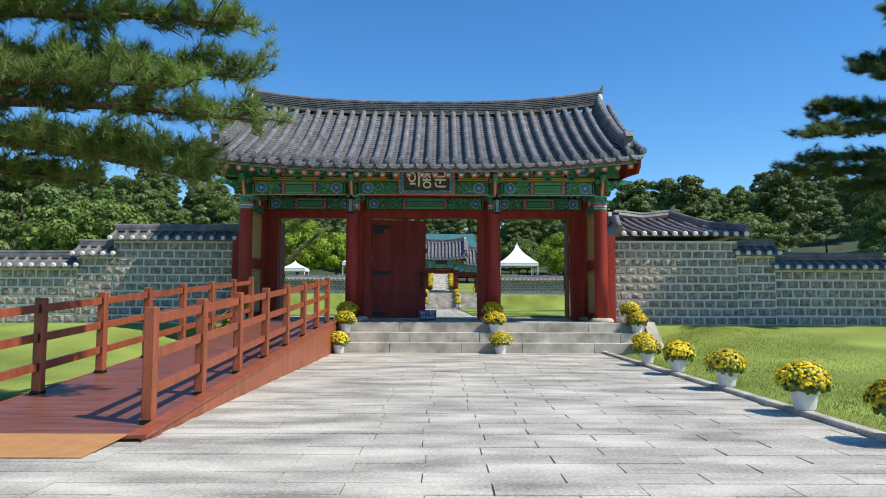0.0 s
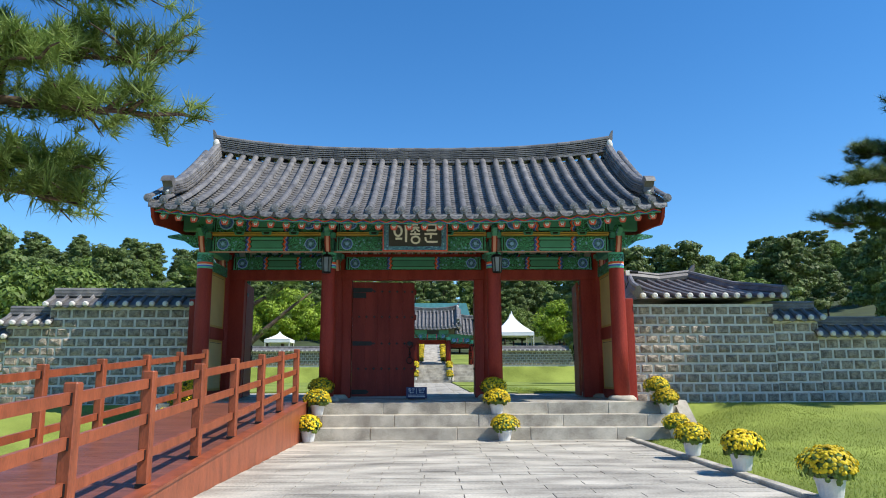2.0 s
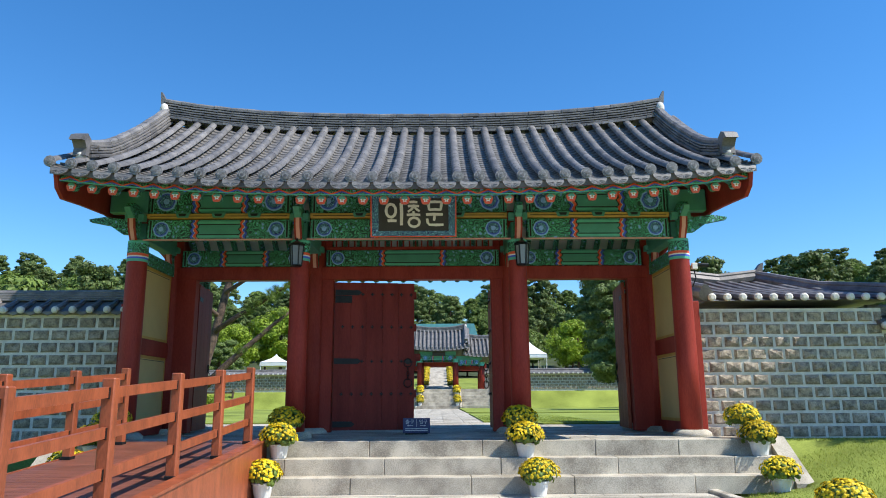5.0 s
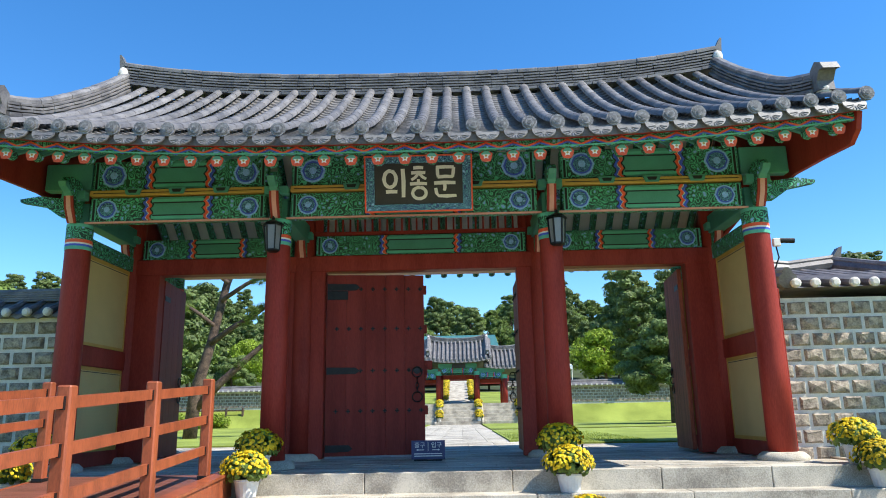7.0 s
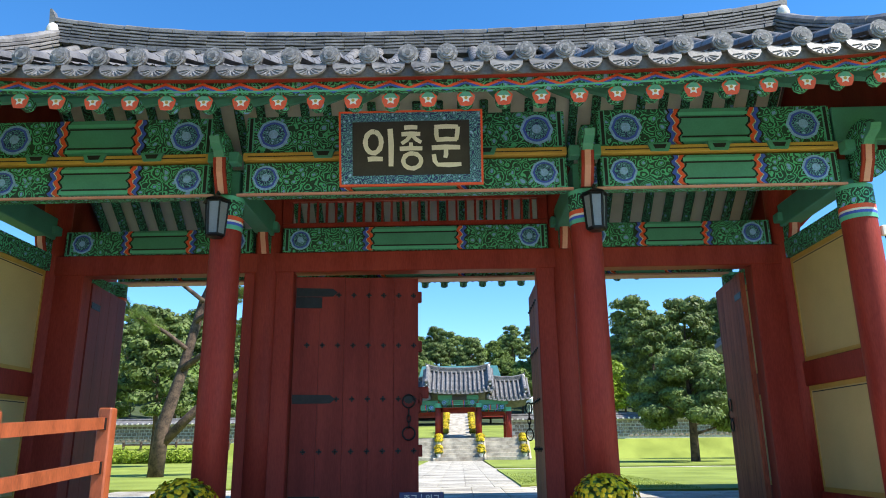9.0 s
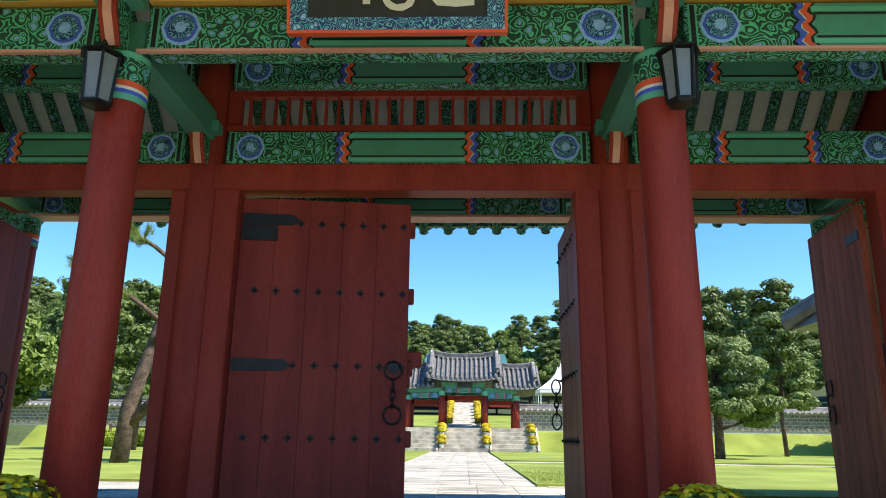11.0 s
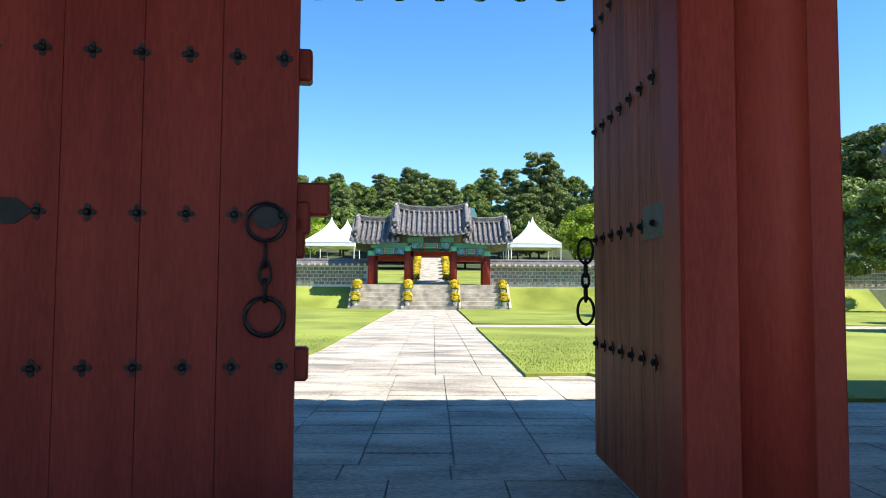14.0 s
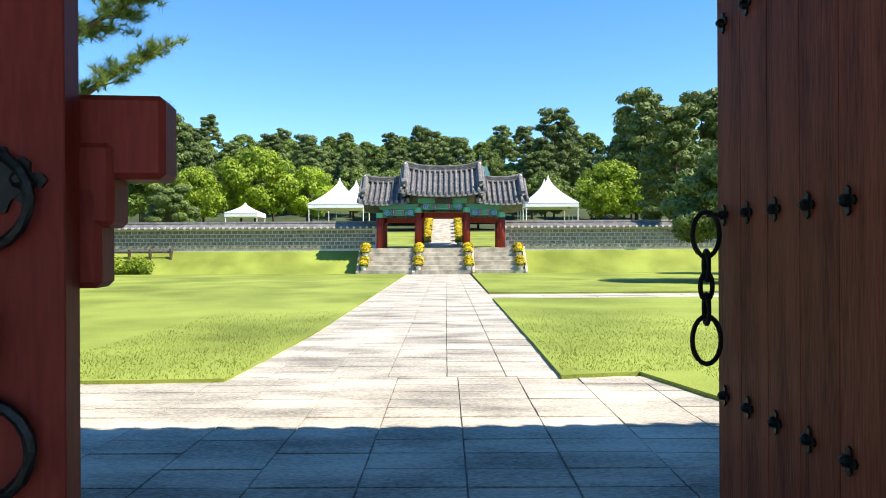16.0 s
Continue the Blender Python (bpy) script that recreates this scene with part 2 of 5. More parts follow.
def raw(name, verts, faces, material, parent=None, label="", kind=""):
    me = bpy.data.meshes.new(name)
    me.from_pydata([tuple(v) for v in verts], [], [tuple(f) for f in faces])
    me.materials.append(material)
    ob = new(name, me)
    if parent:
        ob.parent = parent
    return tagged(ob, label, kind=kind)


def share(ob, m, parent):
    """One more piece on the same mesh."""
    o = new(ob.name.split(".")[0], ob.data)
    o.parent = parent
    o.matrix_local = m
    return o

# ---- ground ----
P = 0.70            # level of the gate's platform and of the inner court


def smooth01(a, b, v):
    s = min(1, max(0, (v - a) / (b - a)))
    return s * s * (3 - 2 * s)


def terrain(x, y):
    if y < -3.3 and abs(x) < 4.29:
        return -0.15
    if y < 1.5:
        return 0.02 + 0.58 * smooth01(-9, -1.2, y) * smooth01(4.9, 7.6, abs(x)) ** (0.0 if y > -1.5 else 1.0) - 0.14 * smooth01(4.9, 4.2, abs(x + 0.0)) - 0.5 * (abs(x) < 5.65 and y > -3.4)
    z = 0.6
    z += 1.3 * smooth01(33.6, 35.6, y) + 0.06 * max(0, y - 36)
    z += 9.0 * smooth01(68, 130, y) + 5 * smooth01(-22, -60, x) * smooth01(20, 70, y) + 6 * smooth01(26, 70, x) * smooth01(10, 60, y)
    return z


xs = sorted({*range(-400, -60, 40), *range(-60, 61, 2), *range(80, 401, 40), -5.65, 5.65, -5.6, 5.6, 5.0, 6.4, 7.0, 7.6, -6.4, -7.0, -7.6, -4.31, 4.31, -4.28, 4.28, -4.9, 4.9})
ys = sorted({*range(-400, -40, 40), *range(-40, 60, 2), *range(60, 140, 5), *range(160, 601, 40), 1.4, 1.6, -3.4, -3.3, -2.5, -1.6, -1.4, -5, -7, 33.6, 35.6})
vs = [(x, y, terrain(x, y)) for y in ys for x in xs]
nx = len(xs)
fs = [(j * nx + i, j * nx + i + 1, (j + 1) * nx + i + 1, (j + 1) * nx + i) for j in range(len(ys) - 1) for i in range(nx - 1)]
ground = setting(raw("ground", vs, fs, GRASS), "mown green grass ground rising to a wooded hill", "ground")
ground.data.shade_smooth()
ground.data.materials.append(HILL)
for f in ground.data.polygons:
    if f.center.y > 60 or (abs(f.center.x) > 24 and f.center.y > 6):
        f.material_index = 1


def lawn(name, outline, z, label):
    bm = prism(outline, "z", z - 0.12, z)
    return setting(obj(name, bm, GRASS), label, "lawn")


lawn("lawn_back_west", [(-40, 5.55), (-2.5, 5.55), (-1.42, 5.62), (-1.34, 7.2), (-1.26, 9.4), (-1.26, 33.4), (-40, 33.4)], P + 0.035, "sunlit mown lawn beside the stone path")
lawn("lawn_back_east", [(1.68, 5.72), (2.45, 5.9), (2.8, 4.6), (3.0, 3.9), (40, 3.9), (40, 16.1), (1.72, 16.1), (1.7, 8)], P + 0.035, "sunlit mown lawn with a ragged edge by the path")
lawn("lawn_far_east", [(1.76, 18.3), (40, 18.3), (40, 33.4), (1.84, 33.4)], P + 0.035, "sunlit mown lawn below the far wall")

# ---- paving ----
random.seed(3)


def slab_mesh(w, d, seed):
    rnd = random.Random(seed)
    bm = bmesh.new()
    g = 0.003
    j = [rnd.uniform(0, 0.004) for _ in range(8)]
    lo = [(-w / 2, -d / 2), (w / 2, -d / 2), (w / 2, d / 2), (-w / 2, d / 2)]
    pts = [(-w / 2 + g + j[0], -d / 2 + g + j[1]), (w / 2 - g - j[2], -d / 2 + g + j[3]), (w / 2 - g - j[4], d / 2 - g - j[5]), (-w / 2 + g + j[6], d / 2 - g - j[7])]
    b = [bm.verts.new((x, y, -0.06)) for x, y in pts]
    m = [bm.verts.new((x, y, -0.008)) for x, y in pts]
    t = [bm.verts.new((x * 0.997, y * 0.991, rnd.uniform(-0.002, 0.002))) for x, y in pts]
    for p, q in ((b, m), (m, t)):
        for i in range(4):
            bm.faces.new((p[i], p[(i + 1) % 4], q[(i + 1) % 4], q[i]))
    bm.faces.new(t)
    me = bpy.data.meshes.new("slab")
    bm.to_mesh(me); bm.free()
    me.materials.append(PAVE)
    return me


def pave(name, x0, x1, y0, y1, z, w, d, shift, near, label, seed):
    """Rows of slabs: those inside the stretch near=(y,y) are pieces of their own, the rest one joined part."""
    bed = setting(obj(name, box(x0, x1, y0, y1, z - 0.14, z - 0.012), JOINT), label, "paving")
    kinds = [slab_mesh(w, d, seed + k) for k in range(6)]
    rnd = random.Random(seed)
    V, F = [], []
    row, y = 0, y0
    while y < y1 - 0.05:
        dd = min(d, y1 - y)
        x = x0 - (w * 0.5 if shift and row % 2 else 0) + (rnd.uniform(-0.05, 0.05) if shift else 0)
        while x < x1 - 0.04:
            a, b = max(x, x0), min(x + w, x1)
            if b - a > 0.06:
                m = Matrix.LocRotScale(((a + b) / 2, y + dd / 2, z + rnd.uniform(-0.003, 0.003)), Euler((rnd.uniform(-0.003, 0.003), rnd.uniform(-0.002, 0.002), 0)), ((b - a) / w, dd / d, 1))
                me = rnd.choice(kinds)
                if near[0] <= y <= near[1]:
                    o = new("slab", me)
                    o.parent = bed
                    o.matrix_local = m
                else:
                    k = len(V)
                    V += [m @ v.co for v in me.vertices]
                    F += [tuple(i + k for i in p.vertices) for p in me.polygons]
            x += w
        y += d
        row += 1
    if V:
        raw("far_slabs", V, F, PAVE, bed, kind="stuff")
    return bed


# ---- steps and platform ----
STEP_Y = (-2.55, -2.86, -3.17)     # front edges, from the top one down
XL, XR = -5.15, 5.5
steps = setting(thing("entrance_steps", "three broad pale granite steps before the gate", "steps"), "three broad pale granite steps before the gate", "steps")
random.seed(11)
for k, y in enumerate(STEP_Y):
    z1 = P - k * P / 3
    back = 3.2 if k == 0 else STEP_Y[k - 1] + 0.05
    x = XL
    while x < XR - 0.01:
        w = random.choice((1.25, 1.45, 1.7))
        e = min(XR, x + w)
        if XR - e < 0.5:
            e = XR
        part("step_stone", box(x + 0.003, e - 0.003, y + random.uniform(-0.006, 0.006), y + 0.42, z1 - P / 3 - 0.02, z1 - (0.002 if k == 0 else 0), 0.008), GRANITE, steps)
        x = e
core = setting(obj("platform", box(XL - 0.2, XR + 0.2, STEP_Y[0] + 0.40, 3.0, -0.1, P - 0.06, 0.01), GRANITE), "granite platform under the gate", "platform")
for x0 in (XL - 0.27, XR + 0.005):
    part("side_stone", prism([(STEP_Y[2] - 0.05, 0.0), (STEP_Y[2] - 0.05, 0.12), (STEP_Y[0] + 0.15, P + 0.02), (-1.9, P + 0.02), (-1.9, 0)], "x", x0, x0 + 0.265), GRANITE, steps)
for x0, x1 in ((XL - 0.27, XL - 0.2), (XR + 0.2, XR + 0.27)):
    part("side_stone", box(x0, x1, -1.89, 3.0, 0, P - 0.03, 0.01), GRANITE, steps)
kerb = thing("kerb", "low granite kerb between the paving and lawn", "kerb", kind="structure")
y = -22.0
while y < -3.3:
    o = part("kerb_stone", box(4.28, 4.42, y + 0.006, y + 1.2, -0.1, 0.05, 0.012), GRANITE, kerb)
    y += 1.206

# ---- ramp ----
def deck_z(y):
    return P * (y + 14.0) / 11.4


ramp = thing("wheelchair_ramp", "red-brown stained wooden access ramp with railings", "ramp")
RX0, RX1 = -4.2, -2.1
y = -14.0
while y < -2.62:
    e = min(-2.6, y + 0.14)
    part("deck_board", prism([(y + 0.004, deck_z(y) - 0.02), (y + 0.004, deck_z(y) + 0.012), (e, deck_z(e) + 0.012), (e, deck_z(e) - 0.02)], "x", RX0, RX1), DECK, ramp)
    y += 0.14
for x in (RX0 - 0.03, RX1):
    part("side_board", prism([(-14.05, -0.02), (-14.05, 0.02), (-2.6, P + 0.02), (-2.6, -0.02)], "x", x, x + 0.03), RAIL, ramp)
part("edge_cap", prism([(-14.05, 0.021), (-14.05, 0.05), (-2.6, P + 0.05), (-2.6, P + 0.021)], "x", RX1 - 0.12, RX1 + 0.05), RAIL, ramp)
POSTS = (-13.43, -12.0, -10.5, -9.0, -7.48, -5.9, -4.4, -2.92)
for x in (-2.28, -4.12):
    post = None
    for y in POSTS:
        z = deck_z(y)
        p = part("post", box(x - 0.055, x + 0.055, y - 0.055, y + 0.055, z - 0.02, z + 1.1, 0.012), RAIL, ramp)
        part("bracket", box(x - 0.058, x + 0.058, y - 0.07, y + 0.07, z + 0.01, z + 0.05, 0.004), IRON, p)
    for h in (0.32, 0.65, 0.98):
        for a, b in zip(POSTS, POSTS[1:]):
            za, zb = deck_z(a) + h, deck_z(b) + h
            part("rail", prism([(a + 0.05, za - 0.045), (a + 0.05, za + 0.045), (b - 0.05, zb + 0.045), (b - 0.05, zb - 0.045)], "x", x - 0.022, x + 0.022), RAIL, ramp)
for x in (-2.28, -4.12):
    for h in (0.32, 0.65, 0.98):
        for y in POSTS[1:]:
            part("angle_plate", box(x - 0.027, x + 0.027, y - 0.082, y - 0.057, deck_z(y) + h - 0.055, deck_z(y) + h + 0.04), IRON, ramp)
mat_ob = tagged(obj("door_mat", prism([(-14.75, 0.006), (-14.75, 0.012), (-14.0, 0.03), (-13.9, 0.035), (-13.9, 0.03)], "x", -3.6, -2.25), MATTAN), "tan ribbed rubber mat at the ramp's foot", "mat")

# ---- tiled roofs ----
def course(name, parent, path, hw, h, length, seed, material, split=False):
    """One course of short thin tiles laid end to end along path(e), e from 0 to 1, each a little askew."""
    rnd = random.Random(seed)
    total = (path(1) - path(0)).length
    n = max(2, round(total / length))
    V, F = [], []
    for i in range(n):
        a, b = path((i + 0.01) / n), path((i + 0.99) / n)
        side = (b - a).cross(Vector((0, 0, 1))).normalized()
        j, k = rnd.uniform(-0.008, 0.008), rnd.uniform(-0.006, 0.006)
        q = len(V)
        for p, t in ((a, k), (b, -k)):
            for u, z in ((-hw, -0.012), (-hw, h * 0.5), (-hw * 0.55, h), (hw * 0.55, h), (hw, h * 0.5), (hw, -0.012)):
                V.append(p + side * (u + j) + Vector((0, 0, z + t)))
        F += [(q + m, q + (m + 1) % 6, q + 6 + (m + 1) % 6, q + 6 + m) for m in range(6)]
        F += [tuple(q + m for m in range(5, -1, -1)), tuple(q + 6 + m for m in range(6))]
        if split:
            raw(name, V, F, material, parent)
            V, F = [], []
    if V:
        raw(name, V, F, material, parent, kind="stuff")


def roof_height(x, y, W, yf, yb, ze, zr, lift):
    """Curved roof surface: concave slope, eave and ridge lifted towards the ends."""
    run = yf if y < 0 else yb
    s = 1 - abs(y) / run
    ze = ze - 0.24 if y > 0 else ze
    return ze + (zr - ze) * (0.72 * s + 0.28 * s * s) + lift * (abs(x) / W) ** 2.6 * (1 - 0.15 * s)


def tiled_roof(parent, cx, cy, W, yf, yb, ze, zr, lift, pitch, detail=14, sides=("f", "b"), ridge_h=0.33, ridge_over=0.12, gables=True):
    """Roof of convex and concave tile rows with round ends, a stacked ridge and gable ridges."""
    def H(x, y):
        return roof_height(x, y, W, yf, yb, ze, zr, lift)
    # under-board
    V, F = [], []
    N, M = 24, 14
    for i in range(N + 1):
        x = -W + 2 * W * i / N
        for j in range(M + 1):
            y = -yf + (yf + yb) * j / M
            V.append((cx + x, cy + y, H(x, y) - 0.03))
    for i in range(N + 1):
        x = -W + 2 * W * i / N
        for j in range(M + 1):
            y = -yf + (yf + yb) * j / M
            V.append((cx + x, cy + y, H(x, y) - 0.13))
    K = (N + 1) * (M + 1)
    for i in range(N):
        for j in range(M):
            a = i * (M + 1) + j
            F.append((a, a + M + 1, a + M + 2, a + 1))
            F.append((K + a, K + a + 1, K + a + M + 2, K + a + M + 1))
    for i in range(N):
        for j in (0, M):
            a = i * (M + 1) + j
            F.append((a, K + a, K + a + M + 1, a + M + 1))
    for j in range(M):
        for i in (0, N):
            a = i * (M + 1) + j
            F.append((a, a + 1, K + a + 1, K + a))
    raw("roof_deck", V, F, TILE, parent)
    n = int(2 * W / pitch)
    off = (2 * W - n * pitch) / 2
    r = pitch * 0.235
    for side in sides:
        sg, run = (-1, yf) if side == "f" else (1, yb)
        for k in range(n + 1):
            x = -W + off + k * pitch
            # a row of round cover tiles, each a little wider at its lower end
            V, F = [], []
            c = detail
            for q in range(c):
                for e, rr in ((q / c, r * 0.975), ((q + 1) / c, r * 1.025)):
                    y = sg * (0.12 + (run - 0.12 + 0.04) * e)
                    for a in range(6):
                        th = math.pi * a / 5
                        V.append((cx + x + rr * math.cos(th), cy + y, H(x, y) + 0.065 + rr * math.sin(th)))
                b = len(V) - 12
                F += [(b + a, b + a + 1, b + 7 + a, b + 6 + a) for a in range(5)]
            raw("roof_rib", V, F, TILE, parent).data.shade_smooth()
            # round end disc
            y = sg * (run + 0.045)
            z = H(x, y) + 0.07
            bm = bmesh.new()
            for rad, dep, mi in ((r * 1.16, 0, 1), (r * 0.86, 0.01, 0), (r * 0.66, 0.016, 1), (r * 0.3, 0.022, 0)):
                A = [bm.verts.new((cx + x + rad * math.cos(t * math.pi / 6), cy + y + sg * dep, z + rad * math.sin(t * math.pi / 6))) for t in range(12)]
                B = [bm.verts.new((v.co.x, v.co.y - sg * 0.03, v.co.z)) for v in A]
                f = bm.faces.new(A if sg > 0 else A[::-1]); f.material_index = mi
                for t in range(12):
                    bm.faces.new((A[t], A[(t + 1) % 12], B[(t + 1) % 12], B[t]))
            part("round_tile_end", bm, [TILE, TILEEND], parent)
            # concave channel tiles between the rows: overlapping steps
            if k < n:
                xm = x + pitch / 2
                V, F = [], []
                steps_n = detail * 2
                w = pitch * 0.5
                for q in range(steps_n):
                    y0 = sg * (0.12 + (run - 0.12 + 0.03) * q / steps_n)
                    y1 = sg * (0.12 + (run - 0.12 + 0.03) * (q + 1) / steps_n)
                    b = len(V)
                    for y, dz in ((y0, 0.0), (y1, 0.028), (y1, -0.004)):
                        for a in range(5):
                            u = -1 + a / 2
                            V.append((cx + xm + w * u, cy + y, H(xm, y) - 0.045 + dz + 0.055 * u * u))
                    F += [(b + 5 * g + a, b + 5 * g + a + 1, b + 5 * g + 6 + a, b + 5 * g + 5 + a) for g in (0, 1) for a in range(4)]
                F += [(15 * g + 10 + a, 15 * g + 11 + a, 15 * g + 16 + a, 15 * g + 15 + a) for g in range(steps_n - 1) for a in range(4)]
                raw("roof_channel", V, F, TILE, parent)
                # drooping crescent end tile with raised fan lines
                y = sg * (run + 0.05)
                z = H(xm, y) - 0.03
                top = [(w * 0.86 * u, 0.05 * u * u) for u in (-1, -0.5, 0, 0.5, 1)]
                bot = [(w * 0.86 * math.cos(t), -pitch * 0.42 * math.sin(t) ** 0.8 + 0.03) for t in (0.3, 0.7, 1.1, math.pi / 2, 2.04, 2.44, 2.84)]
                tilt = Matrix.Translation((cx + xm, cy + y, z)) @ Matrix.Rotation(sg * 0.3, 4, 'X')
                bm = prism(top + bot, "y", 0, -sg * 0.02)
                bm.transform(tilt)
                e = part("crescent_tile_end", bm, TILE, parent)
                bm = bmesh.new()
                for t in (0.55, 0.9, 1.23, math.pi / 2, 1.91, 2.24, 2.59):
                    ux, uz = math.cos(t), -math.sin(t)
                    p0, p1 = (w * 0.2 * ux, pitch * 0.12 * uz - 0.01), (w * 0.72 * ux, pitch * 0.34 * uz + 0.015)
                    prism([(p0[0] - 0.004, p0[1]), (p0[0] + 0.004, p0[1]), (p1[0] + 0.007, p1[1]), (p1[0] - 0.007, p1[1])], "y", sg * 0.008, sg * 0.0005, bm)
                bm.transform(tilt)
                if detail >= 12:
                    part("fan_relief", bm, TILEEND, e)
                else:
                    bm.free()
    # ridge: courses of thin tiles under a round cap
    N = 30
    RW = W - 0.25
    def rz(x):
        return H(x, 0) - 0.06 + 0.16 * (abs(x) / W) ** 3
    def along(dz):
        return lambda e: Vector((cx - RW + 2 * RW * e, cy, rz(-RW + 2 * RW * e) + dz))
    V = []
    for i in range(N + 1):
        x = -RW + 2 * RW * i / N
        V += [(cx + x, cy + yy, rz(x) + dz) for yy, dz in ((-0.11, -0.03), (-0.09, ridge_h), (0.09, ridge_h), (0.11, -0.03))]
    F = [(4 * i + a, 4 * i + (a + 1) % 4, 4 * i + 4 + (a + 1) % 4, 4 * i + 4 + a) for i in range(N) for a in range(4)]
    raw("ridge_core", V, F + [(3, 2, 1, 0), (4 * N, 4 * N + 1, 4 * N + 2, 4 * N + 3)], TILECORE, parent)
    courses = 6
    course("ridge_foot_tile", parent, along(-0.02), 0.19, 0.07, 0.3, 5, TILE, detail >= 12)
    for c in range(1, courses):
        course("ridge_course", parent, along(ridge_h * c / courses), 0.168 - 0.012 * c, ridge_h / courses * 0.55, 0.27, 10 + c, TILE)
    course("ridge_cap_tile", parent, along(ridge_h), 0.1, 0.075, 0.33, 20, TILE, detail >= 12)
    for s in (-1, 1):
        x = s * RW
        part("ridge_end", prism([(cx + x, rz(x) - 0.05), (cx + x + s * 0.1, rz(x) + ridge_h - 0.02), (cx + x + s * 0.12, rz(x) + ridge_h + 0.22 * ridge_h / 0.33), (cx + x + s * 0.09, rz(x) + ridge_h + 0.22 * ridge_h / 0.33), (cx + x + s * 0.02, rz(x) + ridge_h + 0.08), (cx + x - s * 0.02, rz(x) + ridge_h)], "y", cy - 0.06, cy + 0.06), TILE, parent)
        if not gables:
            continue
        for side in sides:
            sg, run = (-1, yf) if side == "f" else (1, yb)
            gx = s * (W - 0.28)
            def down(dz):
                def at(e):
                    y = sg * (0.1 + (run - 0.45) * e)
                    return Vector((cx + gx, cy + y, H(gx, y) + 0.03 + dz * (1 - 0.2 * e) + 0.1 * max(0, e - 0.75) / 0.25))
                return at
            V = []
            for q in range(13):
                p = down(0)(q / 12)
                V += [p + Vector((dx, 0, dz)) for dx, dz in ((-0.1, -0.05), (-0.07, 0.2), (0.07, 0.2), (0.1, -0.05))]
            F = [(4 * q + a, 4 * q + (a + 1) % 4, 4 * q + 4 + (a + 1) % 4, 4 * q + 4 + a) for q in range(12) for a in range(4)]
            raw("gable_core", V, F + [(3, 2, 1, 0), (48, 49, 50, 51)], TILECORE, parent)
            for c, (hw, z0, hh) in enumerate(((0.15, 0.0, 0.06), (0.135, 0.085, 0.03), (0.125, 0.14, 0.03), (0.115, 0.195, 0.03), (0.085, 0.245, 0.075))):
                course("gable_ridge", parent, down(z0), hw, hh, 0.28, 30 + c, TILE)
            part("mortar_lump", lathe([(0.03, -0.2), (0.08, -0.13), (0.085, 0.0), (0.06, 0.08), (0.02, 0.11)], 9, at=(cx + s * (RW + 0.0), cy + sg * 0.12, rz(RW) + ridge_h * 0.5)), LIME, parent, smooth=True)
            y = sg * (run - 0.38)
            h = H(gx, y) + 0.1
            part("end_tile", prism([(-0.02, 0.02), (0.0, 0.3), (0.12, 0.36), (0.24, 0.3), (0.3, 0.2), (0.2, 0.22), (0.12, 0.12), (0.14, 0.0)] if sg > 0 else [(0.02, 0.02), (0.0, 0.3), (-0.12, 0.36), (-0.24, 0.3), (-0.3, 0.2), (-0.2, 0.22), (-0.12, 0.12), (-0.14, 0.0)], "x", -0.1, 0.1), TILE, parent).location = (cx + gx, cy + y, h)
            part("mortar_lump", lathe([(0.02, -0.07), (0.08, -0.04), (0.085, 0.02), (0.05, 0.07), (0.02, 0.08)], 9, at=(cx + gx, cy + y + sg * 0.06, h + 0.02)), LIME, parent, smooth=True)


# ---- painted timber ----
def rosette(parent, x, y, z, r, sg):
    bm = bmesh.new()
    for k, (f, mi) in enumerate(((1.0, 0), (0.84, 1), (0.7, 2), (0.3, 0))):
        rad = r * f
        A = [bm.verts.new((x + rad * (1 + 0.05 * math.cos(8 * t * math.pi / 12 * 2)) * math.cos(t * math.pi / 12), y + sg * (0.006 + 0.003 * k), z + rad * math.sin(t * math.pi / 12))) for t in range(24)]
        B = [bm.verts.new((v.co.x, y, v.co.z)) for v in A]
        f2 = bm.faces.new(A if sg > 0 else A[::-1]); f2.material_index = mi
        for t in range(24):
            q = bm.faces.new((A[t], A[(t + 1) % 24], B[(t + 1) % 24], B[t])); q.material_index = mi
    return part("rosette", bm, [LBLUE, BLUE, SCROLLB], parent)


def wave_band(parent, x, w, y, z0, z1, sg, material, ph):
    n = 10
    A = [(x + 0.024 * math.cos(ph + i * math.pi * 0.6), z0 + (z1 - z0) * i / n) for i in range(n + 1)]
    out = A + [(a + w, b) for a, b in reversed(A)]
    part("wave_band", prism(out, "y", y, y + sg * 0.007), material, parent)


